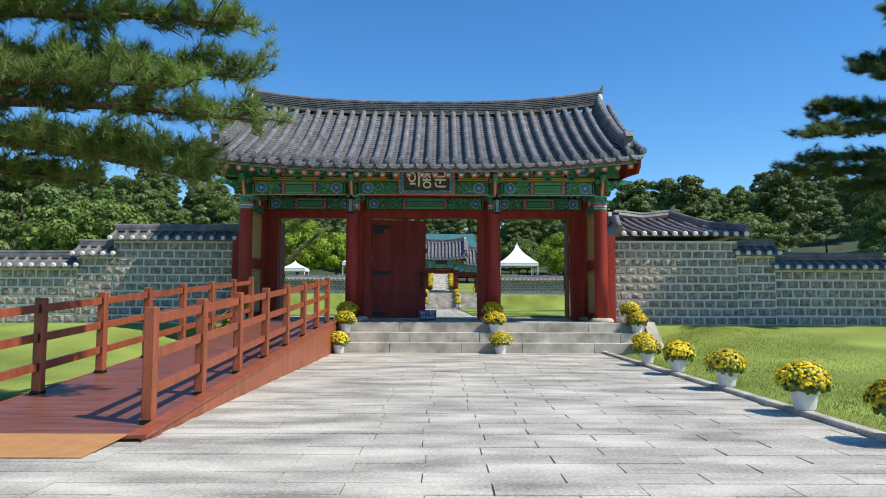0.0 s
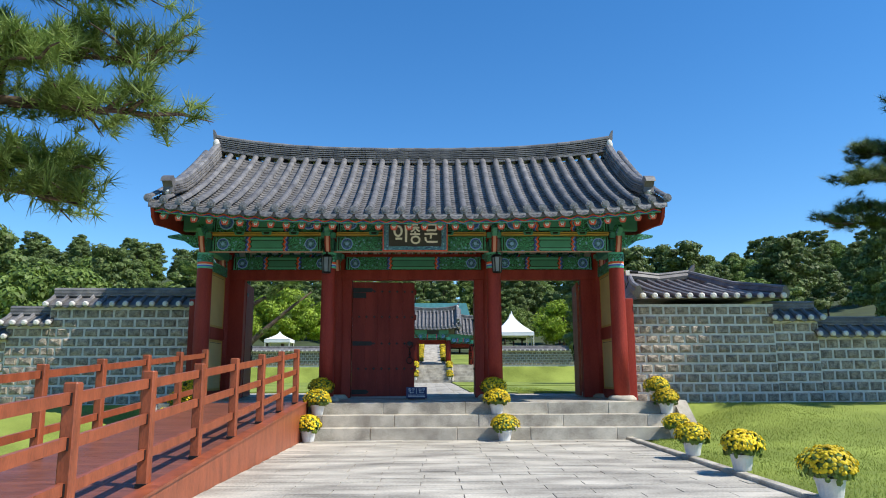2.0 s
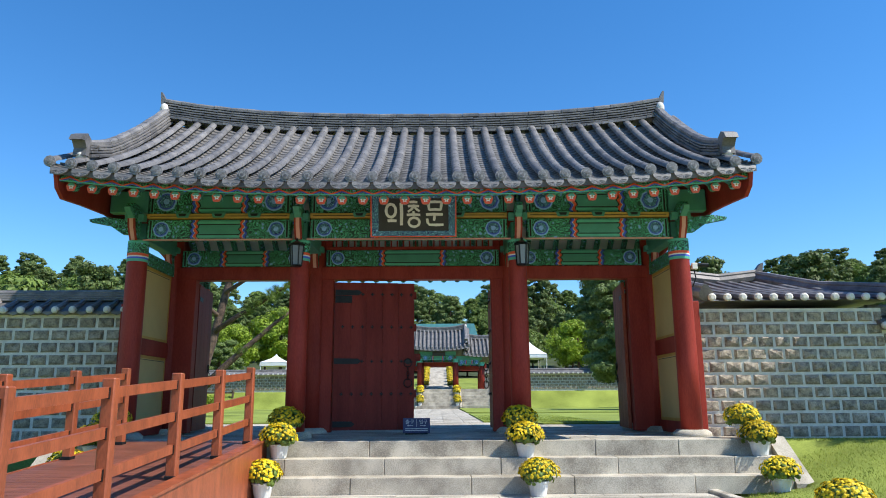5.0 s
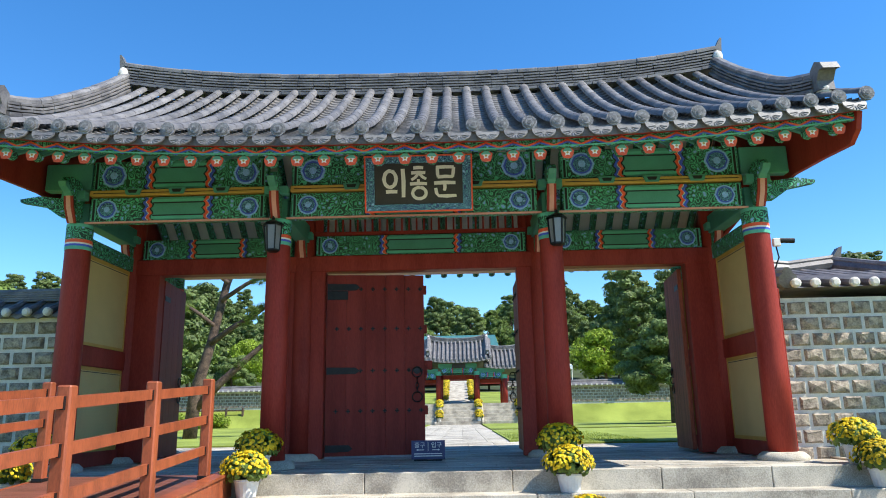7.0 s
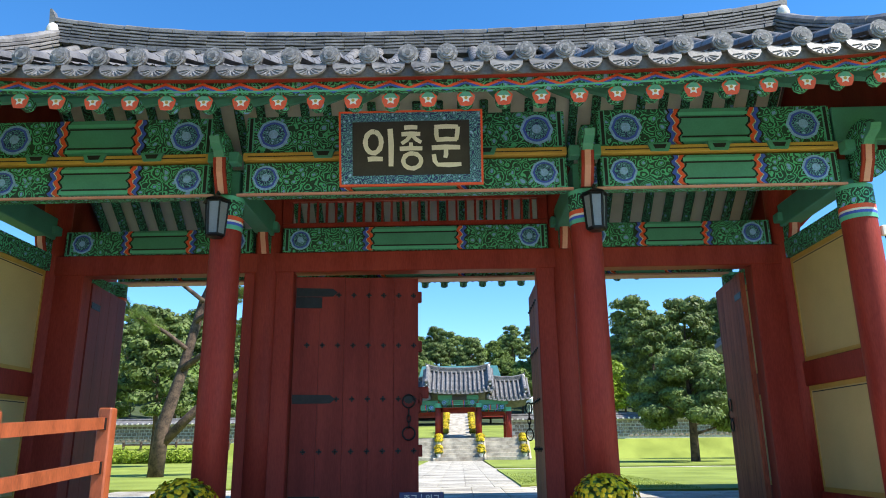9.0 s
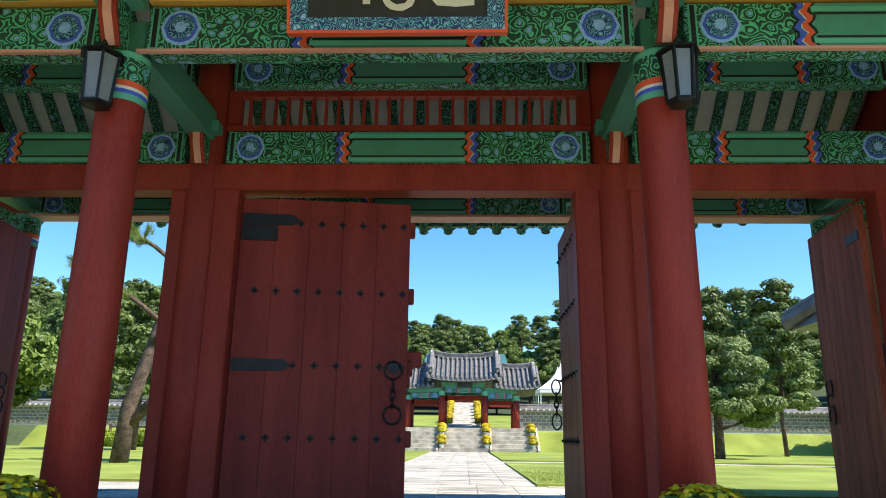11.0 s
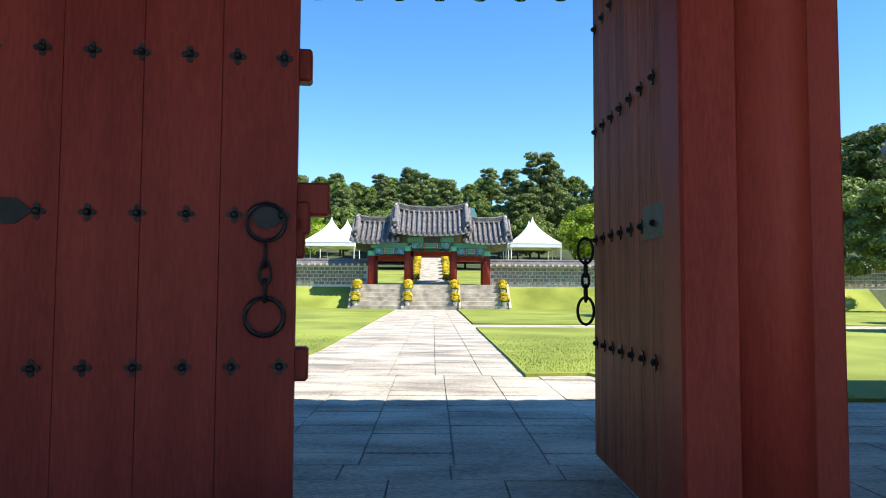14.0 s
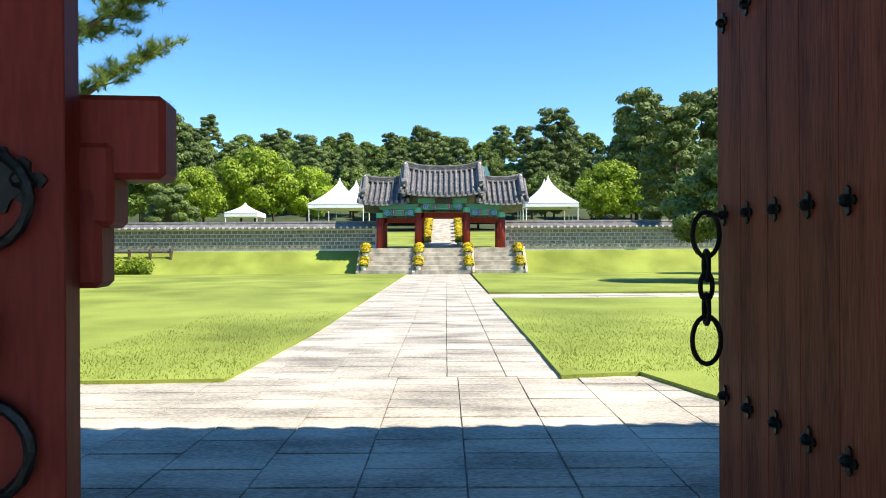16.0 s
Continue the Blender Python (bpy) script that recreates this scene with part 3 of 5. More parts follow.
def painted_beam(parent, x0, x1, y, depth, z0, z1, sg=-1, name="painted_beam"):
    """A beam with vine ornament at its ends, rosettes, wave bands and a plain green middle on the face turned to sg."""
    ya, yb = sorted((y, y - sg * depth))
    b = part(name, box(x0, x1, ya, yb, z0, z1, 0.01), SCROLL, parent)
    L, h = x1 - x0, z1 - z0
    m0, m1 = x0 + L * 0.31, x1 - L * 0.31
    part("middle_panel", box(m0 + 0.1, m1 - 0.1, *sorted((y, y + sg * 0.005)), z0 + 0.01, z1 - 0.01), GREEN, b)
    for zz, material in ((z0 + h * 0.13, LGREEN), (z1 - h * 0.16, LGREEN)):
        part("panel_line", box(m0 + 0.1, m1 - 0.1, *sorted((y + sg * 0.0052, y + sg * 0.008)), zz - 0.018, zz + 0.018), material, b)
    for zz in (z0 + h * 0.22, z1 - h * 0.26):
        part("panel_line", box(m0 + 0.12, m1 - 0.12, *sorted((y + sg * 0.0052, y + sg * 0.009)), zz - 0.008, zz + 0.008), BLACK, b)
    for a, s in ((m0, -1), (m1, 1)):
        for k, (material, w) in enumerate(((BLACK, 0.02), (ORANGE, 0.044), (WHITEP, 0.008), (BLUE, 0.04), (BLACK, 0.016))):
            xx = a - s * (0.105, 0.07, 0.043, 0.016, -0.014)[k]
            wave_band(b, xx - w / 2, w, y, z0 + 0.008, z1 - 0.008, sg, material, k * 0.4)
    r = min(h * 0.40, 0.17)
    for xx in (x0 + r * 1.75, x1 - r * 1.75):
        rosette(b, xx, y, (z0 + z1) / 2, r, sg)
    for xx in (x0 + 0.055, x1 - 0.055):
        part("end_stripe", box(xx - 0.03, xx + 0.03, *sorted((y, y + sg * 0.006)), z0 + 0.01, z1 - 0.01), LGREEN, b)
        part("end_stripe", box(xx - 0.016, xx + 0.016, *sorted((y + sg * 0.0062, y + sg * 0.01)), z0 + 0.02, z1 - 0.02), BLACK, b)
    return b


# ---- the gate ----
gate = thing("gate", "wooden temple-style gate with dark tiled roof and painted eaves", "gate")
COLX, OUTX, FY, RY = 1.85, 4.62, -1.68, 1.75


def column(x, y, r, ztop, banded=True):
    c = part("column", lathe([(r * 1.06, P + 0.1), (r * 1.04, P + 1.2), (r, ztop - 0.35), (r * 0.98, ztop)], 24), RED, gate, smooth=False)
    c.data.shade_smooth()
    c.location = (x, y, 0)
    if banded:
        z = ztop - 0.36
        for h, material in ((0.045, LGREEN), (0.03, BLUE), (0.022, WHITEP), (0.045, ORANGE), (0.17, SCROLL), (0.045, LGREEN)):
            part("colour_band", lathe([(r * 1.02 + 0.004, z), (r * 1.02 + 0.004, z + h)], 24), material, c)
            z += h
    s = part("base_stone", lathe([(r * 1.9, P - 0.02), (r * 1.85, P + 0.05), (r * 1.5, P + 0.1), (r * 1.25, P + 0.105)], 24), GRANITE, gate, "rounded granite base stone", smooth=True)
    s.location = (x, y, 0)
    return c


for s in (-1, 1):
    column(s * COLX, FY, 0.155, 3.97)
    column(s * OUTX, FY, 0.165, 3.97)
    column(s * COLX, 0.0, 0.17, 4.9, False)
    column(s * OUTX, 0.0, 0.17, 4.9, False)
    column(s * OUTX, RY, 0.15, 3.88)

BAYS = ((-OUTX, -COLX), (-COLX, COLX), (COLX, OUTX))
for x0, x1 in BAYS:
    a, b = x0 + 0.17, x1 - 0.17
    # front beams
    painted_beam(gate, a, b, FY - 0.11, 0.2, 3.99, 4.33)
    part("edge_board", box(a - 0.05, b + 0.05, FY - 0.135, FY - 0.1, 3.965, 3.987), PINK, gate)
    part("ochre_strip", box(a, b, FY - 0.16, FY, 4.345, 4.425, 0.006), YELLOW, gate)
    part("black_line", box(a + 0.05, b - 0.05, FY - 0.164, FY - 0.1605, 4.375, 4.385), BLACK, gate)
    n = 3
    for k in range(1, n + 1):
        x = a + (b - a) * k / (n + 1)
        part("bearing_block", prism([(x - 0.09, 4.35), (x - 0.12, 4.435), (x + 0.12, 4.435), (x + 0.09, 4.35)], "y", FY - 0.19, FY), GREEN, gate)
        part("block_mark", prism([(x - 0.05, 4.37), (x - 0.07, 4.415), (x + 0.07, 4.415), (x + 0.05, 4.37)], "y", FY - 0.194, FY - 0.1905), BLACK, gate)
    painted_beam(gate, a, b, FY - 0.1, 0.16, 4.44, 4.86, name="painted_purlin_board")
    # rear beams, painted on both faces
    painted_beam(gate, a, b, RY - 0.09, 0.09, 3.89, 4.15)
    painted_beam(gate, a, b, RY + 0.09, 0.089, 3.89, 4.15, 1)
    part("ochre_strip", box(a, b, RY - 0.12, RY + 0.1, 4.16, 4.22), YELLOW, gate)
    painted_beam(gate, a, b, RY - 0.07, 0.14, 4.23, 4.5, name="painted_purlin_board")
    part("edge_board", box(a - 0.1, b + 0.1, RY - 0.12, RY + 0.12, 3.86, 3.887), PINK, gate)
    # middle row
    painted_beam(gate, a + 0.02, b - 0.02, -0.1, 0.2, 3.82, 4.14)
    painted_beam(gate, a + 0.02, b - 0.02, -0.08, 0.16, 4.62, 4.95, name="painted_purlin_board")
    part("lintel", box(a - 0.1, b + 0.1, -0.13, 0.1, 3.56, 3.815, 0.012), RED, gate)
    # bars over the door
    if x0 < 0 < x1:
        for z in (4.15, 4.5):
            part("grille_rail", box(a, b, -0.08, 0.0, z, z + 0.06), RED, gate)
        for e in (a, b - 0.12):
            part("grille_jamb", box(e, e + 0.12, -0.085, 0.005, 4.215, 4.495), RED, gate)
        for k in range(26):
            x = a + 0.2 + (b - a - 0.4) * k / 25
            part("grille_bar", box(x - 0.014, x + 0.014, -0.055, -0.025, 4.2, 4.51), RED, gate)
for s in (-1, 1):
    # door posts of the middle bay and frames of the side bays
    part("door_post", box(*sorted((s * 1.5, s * 1.72)), -0.12, 0.1, P + 0.02, 3.57, 0.012), RED, gate)
    part("door_post", box(*sorted((s * 1.985, s * 2.12)), -0.1, 0.1, P + 0.02, 3.57, 0.01), RED, gate)
    part("door_post", box(*sorted((s * 4.13, s * 4.5)), -0.12, 0.1, P + 0.02, 3.57, 0.012), RED, gate)
    # side walls of cream panels in red rails
    for y0, y1, top in ((FY + 0.15, -0.15, 3.62), (0.15, RY - 0.14, 3.6)):
        x = s * OUTX
        w = part("side_frame", box(x - 0.06, x + 0.06, y0, y1, P + 0.02, P + 0.22, 0.008), RED, gate)
        part("side_rail", box(x - 0.06, x + 0.06, y0, y1, 2.08, 2.36, 0.008), RED, gate)
        painted = part("side_beam", box(x - 0.07, x + 0.07, y0, y1, top, top + 0.22), SCROLL, gate)
        for z0, z1 in ((P + 0.22, 2.08), (2.36, top)):
            p = part("plaster_panel", box(x - 0.02, x + 0.02, y0, y1, z0, z1), CREAM, gate, "cream plaster panel edged in ochre")
            for e0, e1, f0, f1 in ((y0, y1, z0, z0 + 0.05), (y0, y1, z1 - 0.05, z1), (y0, y0 + 0.05, z0 + 0.05, z1 - 0.05), (y1 - 0.05, y1, z0 + 0.05, z1 - 0.05)):
                part("panel_edge", box(x - 0.03, x + 0.03, e0, e1, f0, f1), YELLOW, p)
            part("panel_line", box(x - 0.0215, x + 0.0215, y0 + 0.06, y1 - 0.06, z1 - 0.075, z1 - 0.065), BLACK, p)
    # cross beams front to back
    for x in (s * COLX, s * OUTX):
        part("cross_beam", box(x - 0.1, x + 0.1, FY + 0.02, -0.17, 4.02, 4.3, 0.01), GREEN, gate)
        part("cross_beam", box(x - 0.1, x + 0.1, 0.17, RY, 3.95, 4.2, 0.01), GREEN, gate)
    # red boards between column and stone wall
    part("wall_post", box(*sorted((s * 4.93, s * 5.2)), -0.85, 0.2, P - 0.05, 3.02, 0.01), RED, gate)


def wing_bracket(x, y, z, sg, k=1.0):
    """A carved bracket under the eaves: a tongue with a pale face and scrolled cheeks."""
    side = [(0.0, 0.0), (-0.1, -0.02), (-0.2, 0.16), (-0.24, 0.34), (-0.36, 0.47), (-0.3, 0.56), (-0.12, 0.56), (0.0, 0.5)]
    side = [(a * k * (-sg), b * k) for a, b in side]
    b = part("wing_bracket", prism([(y + a, z + c) for a, c in side], "x", x - 0.06, x + 0.06), SCROLL, gate, "carved green scroll bracket")
    tong = [(-0.09, -0.03), (-0.11, -0.03), (-0.215, 0.16), (-0.25, 0.31), (-0.23, 0.32), (-0.19, 0.17)]
    tong = [(a * k * (-sg), c * k) for a, c in tong]
    part("tongue", prism([(y + a, z + c) for a, c in tong], "x", x - 0.062, x + 0.062), RED, b)
    tg2 = [(a - 0.006 * (-sg), c) for a, c in tong]
    part("tongue_stripe", prism([(y + a, z + c) for a, c in tg2], "x", x - 0.03, x + 0.03), PINK, b)
    head = [(a * k * (-sg), c * k) for a, c in ((-0.24, 0.3), (-0.3, 0.36), (-0.4, 0.4), (-0.44, 0.46), (-0.36, 0.49), (-0.27, 0.54), (-0.18, 0.5), (-0.18, 0.38))]
    part("bracket_head", prism([(y + a, z + c) for a, c in head], "x", x - 0.05, x + 0.05), GREEN, b)
    part("bracket_arm", box(x - 0.16, x + 0.16, min(y, y + sg * 0.14), max(y, y + sg * 0.14), z + 0.3 * k, z + 0.42 * k, 0.01), GREEN, b)


for s in (-1, 1):
    for x in (s * COLX, s * OUTX):
        wing_bracket(x, FY - 0.13, 3.98, -1)
        wing_bracket(x, -0.14, 3.8, -1, 0.9)
        wing_bracket(x, RY + 0.13, 3.88, 1, 0.8)
    # long curved horn at the gable ends
    x = s * OUTX
    part("eave_horn", prism([(x, 4.08), (x + s * 0.28, 4.1), (x + s * 0.5, 4.25), (x + s * 0.85, 4.32), (x + s * 0.86, 4.36), (x + s * 0.6, 4.4), (x + s * 0.3, 4.36), (x, 4.42)], "y", FY - 0.05, FY + 0.05), SCROLL, gate)

# rafters, eave boards and gable boards
W, YF, YB, ZE, ZR, LIFT = 5.25, 3.5, 2.9, 4.48, 6.62, 0.26


def gate_roof(x, y):
    return roof_height(x, y, W, YF, YB, ZE, ZR, LIFT)


def flower(parent, x, y, z, sg):
    bm = bmesh.new()
    for k, (R, r2, mi) in enumerate(((0.08, 0.071, 0), (0.046, 0.024, 1), (0.014, 0.014, 2))):
        A = [bm.verts.new((x + (R if t % 2 == 0 else r2) * math.sin(t * math.pi / 5), y + sg * (0.004 + 0.003 * k), z + (R if t % 2 == 0 else r2) * math.cos(t * math.pi / 5))) for t in range(10)]
        f = bm.faces.new(A if sg < 0 else A[::-1]); f.material_index = mi
        B = [bm.verts.new((v.co.x, y, v.co.z)) for v in A]
        for t in range(10):
            bm.faces.new((A[t], A[(t + 1) % 10], B[(t + 1) % 10], B[t])).material_index = mi
    part("rafter_flower", bm, [ORANGE, WHITEP, YELLOW], parent)


nr = 33
for k in range(nr):
    x = -5.0 + 10.0 * k / (nr - 1)
    for sg, run in ((-1, YF), (1, YB)):
        ye, yi = sg * (run - 0.18), sg * 0.3
        ze, zi = gate_roof(x, ye) - (0.33 if sg < 0 else 0.36), gate_roof(x, yi) - 0.25
        ymid = sg * 1.6
        zm = gate_roof(x, ymid) - 0.25
        r = part("rafter", tube([(x, ye, ze), (x, ymid, zm), (x, yi, zi)], 0.062, 8), GREEN if sg < 0 else SCROLL, gate)
        if sg < 0:
            flower(r, x, ye - 0.003, ze, sg)
            part("rafter_tip", lathe([(0.066, 0), (0.066, 0.12)], 10), SCROLL, r).matrix_local = Matrix.Translation((x, ye + 0.13, ze + 0.02)) @ pose(0, 0, 0, 90, 0, 0)
for sg, run in ((-1, YF), (1, YB)):
    for name, dz, hh, dy, material in (("eave_board", -0.245, 0.115, -0.06, SCROLL), ("eave_edge", -0.128, 0.09, 0.0, RED)):
        V, F = [], []
        N = 24
        for i in range(N + 1):
            x = -W + 0.05 + (2 * W - 0.1) * i / N
            y = sg * (run - 0.06 + dy)
            z = gate_roof(x, y) + dz
            V += [(x, y, z), (x, y, z + hh), (x, y - sg * 0.06, z + hh), (x, y - sg * 0.06, z)]
        F = [(4 * q + a, 4 * q + (a + 1) % 4, 4 * q + 4 + (a + 1) % 4, 4 * q + 4 + a) for q in range(N) for a in range(4)] + [(3, 2, 1, 0), (4 * N, 4 * N + 1, 4 * N + 2, 4 * N + 3)]
        e = raw(name, V, F, material, gate)
        if name == "eave_board":
            n = 66
            for lo, hi, t, out, material in ((0.028, 0.09, 0.024, 0.006, ORANGE), (0.008, 0.066, 0.02, 0.004, BLUE)):
                Z = []
                for i in range(n + 1):
                    x = -W + 0.1 + (2 * W - 0.2) * i / n
                    Z.append((x, gate_roof(x, y) + dz + (hi if i % 2 else lo)))
                part("zigzag_line", prism(Z + [(a, b - t) for a, b in reversed(Z)], "y", y, y + sg * out), material, e)
            for z0 in (0.0, 0.101):
                line = [(-W + 0.1 + (2 * W - 0.2) * i / 24, gate_roof(-W + 0.1 + (2 * W - 0.2) * i / 24, y) + dz + z0) for i in range(25)]
                part("edge_line", prism(line + [(a, b + 0.014) for a, b in reversed(line)], "y", y, y + sg * 0.008), LGREEN, e)
# white ceiling boards between rafters
V, F = [], []
N, M = 12, 16
for i in range(N + 1):
    x = -5.1 + 10.2 * i / N
    for j in range(M + 1):
        y = -YF + 0.1 + (YF + YB - 0.2) * j / M
        V.append((x, y, gate_roof(x, y) - 0.19))
for i in range(N):
    for j in range(M):
        a = i * (M + 1) + j
        F.append((a, a + 1, a + M + 2, a + M + 1))
so = raw("ceiling", V, F, WHITEP)
setting(so, "white plaster between the rafters under the roof", "ceiling")
for s in (-1, 1):
    x = s * (W - 0.06)
    ups = [(e, gate_roof(x, e) - 0.14) for e in (-YF + 0.05, -2.6, -1.7, -0.8, 0, 0.8, 1.6, 2.3, YB - 0.05)]
    low = [(YB - 0.08, 4.05), (YB - 0.25, 3.9), (1.8, 4.0), (0.9, 4.25), (0, 4.4), (-0.9, 4.4), (-1.8, 4.42), (-2.6, 4.36), (-YF + 0.3, 4.3), (-YF + 0.12, 4.42)]
    part("wind_board", prism(ups + low, "x", x - 0.03, x + 0.03), RED, gate, "dark red board closing the gable end")
    part("purlin_end", box(*sorted((s * 4.47, s * 5.12)), FY - 0.1, FY + 0.06, 4.46, 4.84, 0.01), GREEN, gate)
    part("ridge_purlin", tube([(s * 3.0, 0, 6.2), (s * (W - 0.1), 0, 6.3)], 0.14, 10), GREEN, gate)
tiled_roof(gate, 0, 0, W, YF, YB, ZE, ZR, LIFT, 0.318, detail=12)

# ---- stone walls ----
def block_mesh(w, h, seed):
    rnd = random.Random(seed)
    bm = bmesh.new()
    n = lambda a: rnd.uniform(-a, a)
    g = 0.025
    b = [bm.verts.new((x, 0, z)) for x, z in ((-w / 2 + g, -h / 2 + g), (w / 2 - g, -h / 2 + g), (w / 2 - g, h / 2 - g), (-w / 2 + g, h / 2 - g))]
    m = [bm.verts.new((v.co.x * 0.97 + n(0.006), -0.014, v.co.z * 0.95 + n(0.005))) for v in b]
    t = [bm.verts.new((v.co.x * 0.72 + n(0.02), -0.034 + n(0.012), v.co.z * 0.68 + n(0.015))) for v in b]
    c = bm.verts.new((n(0.03), -0.04 + n(0.016), n(0.02)))
    for p, q in ((b, m), (m, t)):
        for i in range(4):
            bm.faces.new((p[i], p[(i + 1) % 4], q[(i + 1) % 4], q[i]))
    for i in range(4):
        bm.faces.new((t[i], t[(i + 1) % 4], c))
    bmesh.ops.recalc_face_normals(bm, faces=bm.faces)
    me = bpy.data.meshes.new("stone_block")
    bm.to_mesh(me); bm.free()
    me.materials.append(WALLSTONE)
    return me


BLOCKS = [block_mesh(0.32, 0.228, 40 + k) for k in range(8)]


def wall_roof(parent, x0, x1, y, z, half=0.42, pitch=0.3, rise=0.28, detail=3):
    """A small tiled coping: two short slopes with round white-ended tiles and a ridge."""
    part("coping_core", prism([(y - half, z), (y - half, z + 0.05), (y - 0.06, z + rise), (y + 0.06, z + rise), (y + half, z + 0.05), (y + half, z)], "x", x0, x1), TILE, parent)
    n = max(1, round((x1 - x0) / pitch))
    first = None
    for k in range(n + 1):
        x = x0 + (x1 - x0) * k / n
        for sg in (-1, 1):
            name = "cover_tile"
            bm = tube([(x, y + sg * (half + 0.05), z + 0.075), (x, y + sg * half * 0.5, z + 0.19), (x, y + sg * 0.05, z + rise + 0.03)], [0.062, 0.058, 0.055], 8)
            part(name, bm, TILE, parent)
            if sg < 0:
                part("lime_end", lathe([(0.066, 0), (0.066, 0.05), (0.04, 0.075)], 10), LIME, parent, "white lime-filled tile end").matrix_local = Matrix.Translation((x, y - half - 0.03, z + 0.07)) @ pose(0, 0, 0, 90, 0, 0)
            if k < n:
                xm = x + (x1 - x0) / n / 2
                part("channel_tile", prism([(xm - 0.13, z + 0.03), (xm - 0.07, z + 0.0), (xm, z - 0.03), (xm + 0.07, z + 0.0), (xm + 0.13, z + 0.03)], "y", y + sg * (half + 0.03), y + sg * half), TILE, parent)
    for k in range(4):
        hw = 0.13 - 0.015 * k
        part("ridge_course", box(x0 - 0.02, x1 + 0.02, y - hw, y + hw, z + rise + 0.036 * k, z + rise + 0.036 * k + 0.033, 0.008), TILE, parent)
    part("ridge_cap", tube([(x0 - 0.04, y, z + rise + 0.16), ((x0 + x1) / 2, y, z + rise + 0.15), (x1 + 0.04, y, z + rise + 0.16)], 0.065, 8), TILE, parent)


def stone_wall(name, x0, x1, yf, thick, z0, z1, label, roof=True):
    w = setting(obj(name, box(x0, x1, yf, yf + thick, z0 - 0.3, z1), LIME), label, "wall")
    rnd = random.Random(int(x0 * 100) + 7)
    rows = round((z1 - z0 - 0.04) / 0.23)
    rh = (z1 - z0 - 0.04) / rows
    for r in range(rows):
        n = max(1, round((x1 - x0) / 0.32))
        bw = (x1 - x0) / n
        cells = [(x0 + bw * i + (bw / 2 if r % 2 else 0), bw) for i in range(n)]
        for a, b in cells:
            c0, c1 = max(a, x0), min(a + b, x1)
            if c1 - c0 < 0.1:
                continue
            o = new("stone_block", rnd.choice(BLOCKS))
            o.parent = w
            o.matrix_local = Matrix.LocRotScale(((c0 + c1) / 2, yf + 0.002, z0 + rh * (r + 0.5)), Euler((0, rnd.choice((0, math.pi)), 0)), ((c1 - c0) / 0.32, 1, rh / 0.228))
        if r % 2 and bw:
            o = new("stone_block", rnd.choice(BLOCKS))
            o.parent = w
            o.matrix_local = Matrix.LocRotScale((x0 + bw / 4, yf + 0.002, z0 + rh * (r + 0.5)), None, (bw / 2 / 0.32, 1, rh / 0.228))
    if roof:
        wall_roof(w, x0 - 0.05, x1 + 0.05, yf + thick / 2, z1)
    return w


stone_wall("wall_west_high", -8.5, -5.2, -0.65, 0.62, 0.6, 2.85, "grey granite block wall with white joints and tiled coping")
stone_wall("wall_west_mid", -9.5, -8.5, -0.63, 0.58, 0.6, 2.42, "stepped grey granite block wall with tiled coping")
stone_wall("wall_west_low", -17.5, -9.5, -0.61, 0.56, 0.6, 2.1, "low grey granite block wall with tiled coping")
stone_wall("wall_east_high", 5.2, 8.6, -0.65, 0.62, 0.6, 2.9, "grey granite block wall with white joints beside the gate", roof=False)
stone_wall("wall_east_mid", 8.6, 9.65, -0.63, 0.58, 0.6, 2.5, "stepped grey granite block wall with tiled coping")
stone_wall("wall_east_low", 9.65, 19.5, -0.61, 0.56, 0.6, 2.12, "low grey granite block wall with tiled coping")

# hipped roof of the side building behind the east wall
side = thing("side_building", "small grey tiled hip-roofed building behind the stone wall", "building")
part("wall", box(6.3, 8.55, -0.02, 4.1, 0.5, 2.95), LIME, side)
SX0, SX1, SY0, SY1, SE, SR = 5.35, 8.85, -0.84, 4.6, 3.02, 3.8
rx0, rx1, ry = 6.0, 7.75, 2.4
V = [(SX0, SY0, SE), (SX1, SY0, SE + 0.03), (SX1, SY1, SE + 0.03), (SX0, SY1, SE), (rx0, ry, SR), (rx1, ry, SR)]
raw("roof", V, [(0, 1, 5, 4), (1, 2, 5), (2, 3, 4, 5), (3, 0, 4), (3, 2, 1, 0)], TILE, side)
n = 13
for k in range(n):
    x = SX0 + 0.08 + (SX1 - SX0 - 0.16) * k / (n - 1)
    if x < rx0:
        s = (x - SX0) / (rx0 - SX0)
    elif x > rx1:
        s = (SX1 - x) / (SX1 - rx1)
    else:
        s = 1
    s = max(0.05, s)
    part("roof_rib", tube([(x, SY0 - 0.04, SE + 0.06), (x, SY0 + (ry - SY0) * s * 0.5, SE + (SR - SE) * s * 0.5 + 0.02), (x, SY0 + (ry - SY0) * s, SE + (SR - SE) * s + 0.05)], 0.065, 8), TILE, side)
    part("lime_end", lathe([(0.07, 0), (0.07, 0.05), (0.04, 0.07)], 10), LIME, side).matrix_local = Matrix.Translation((x, SY0 - 0.03, SE + 0.06)) @ pose(0, 0, 0, 90, 0, 0)
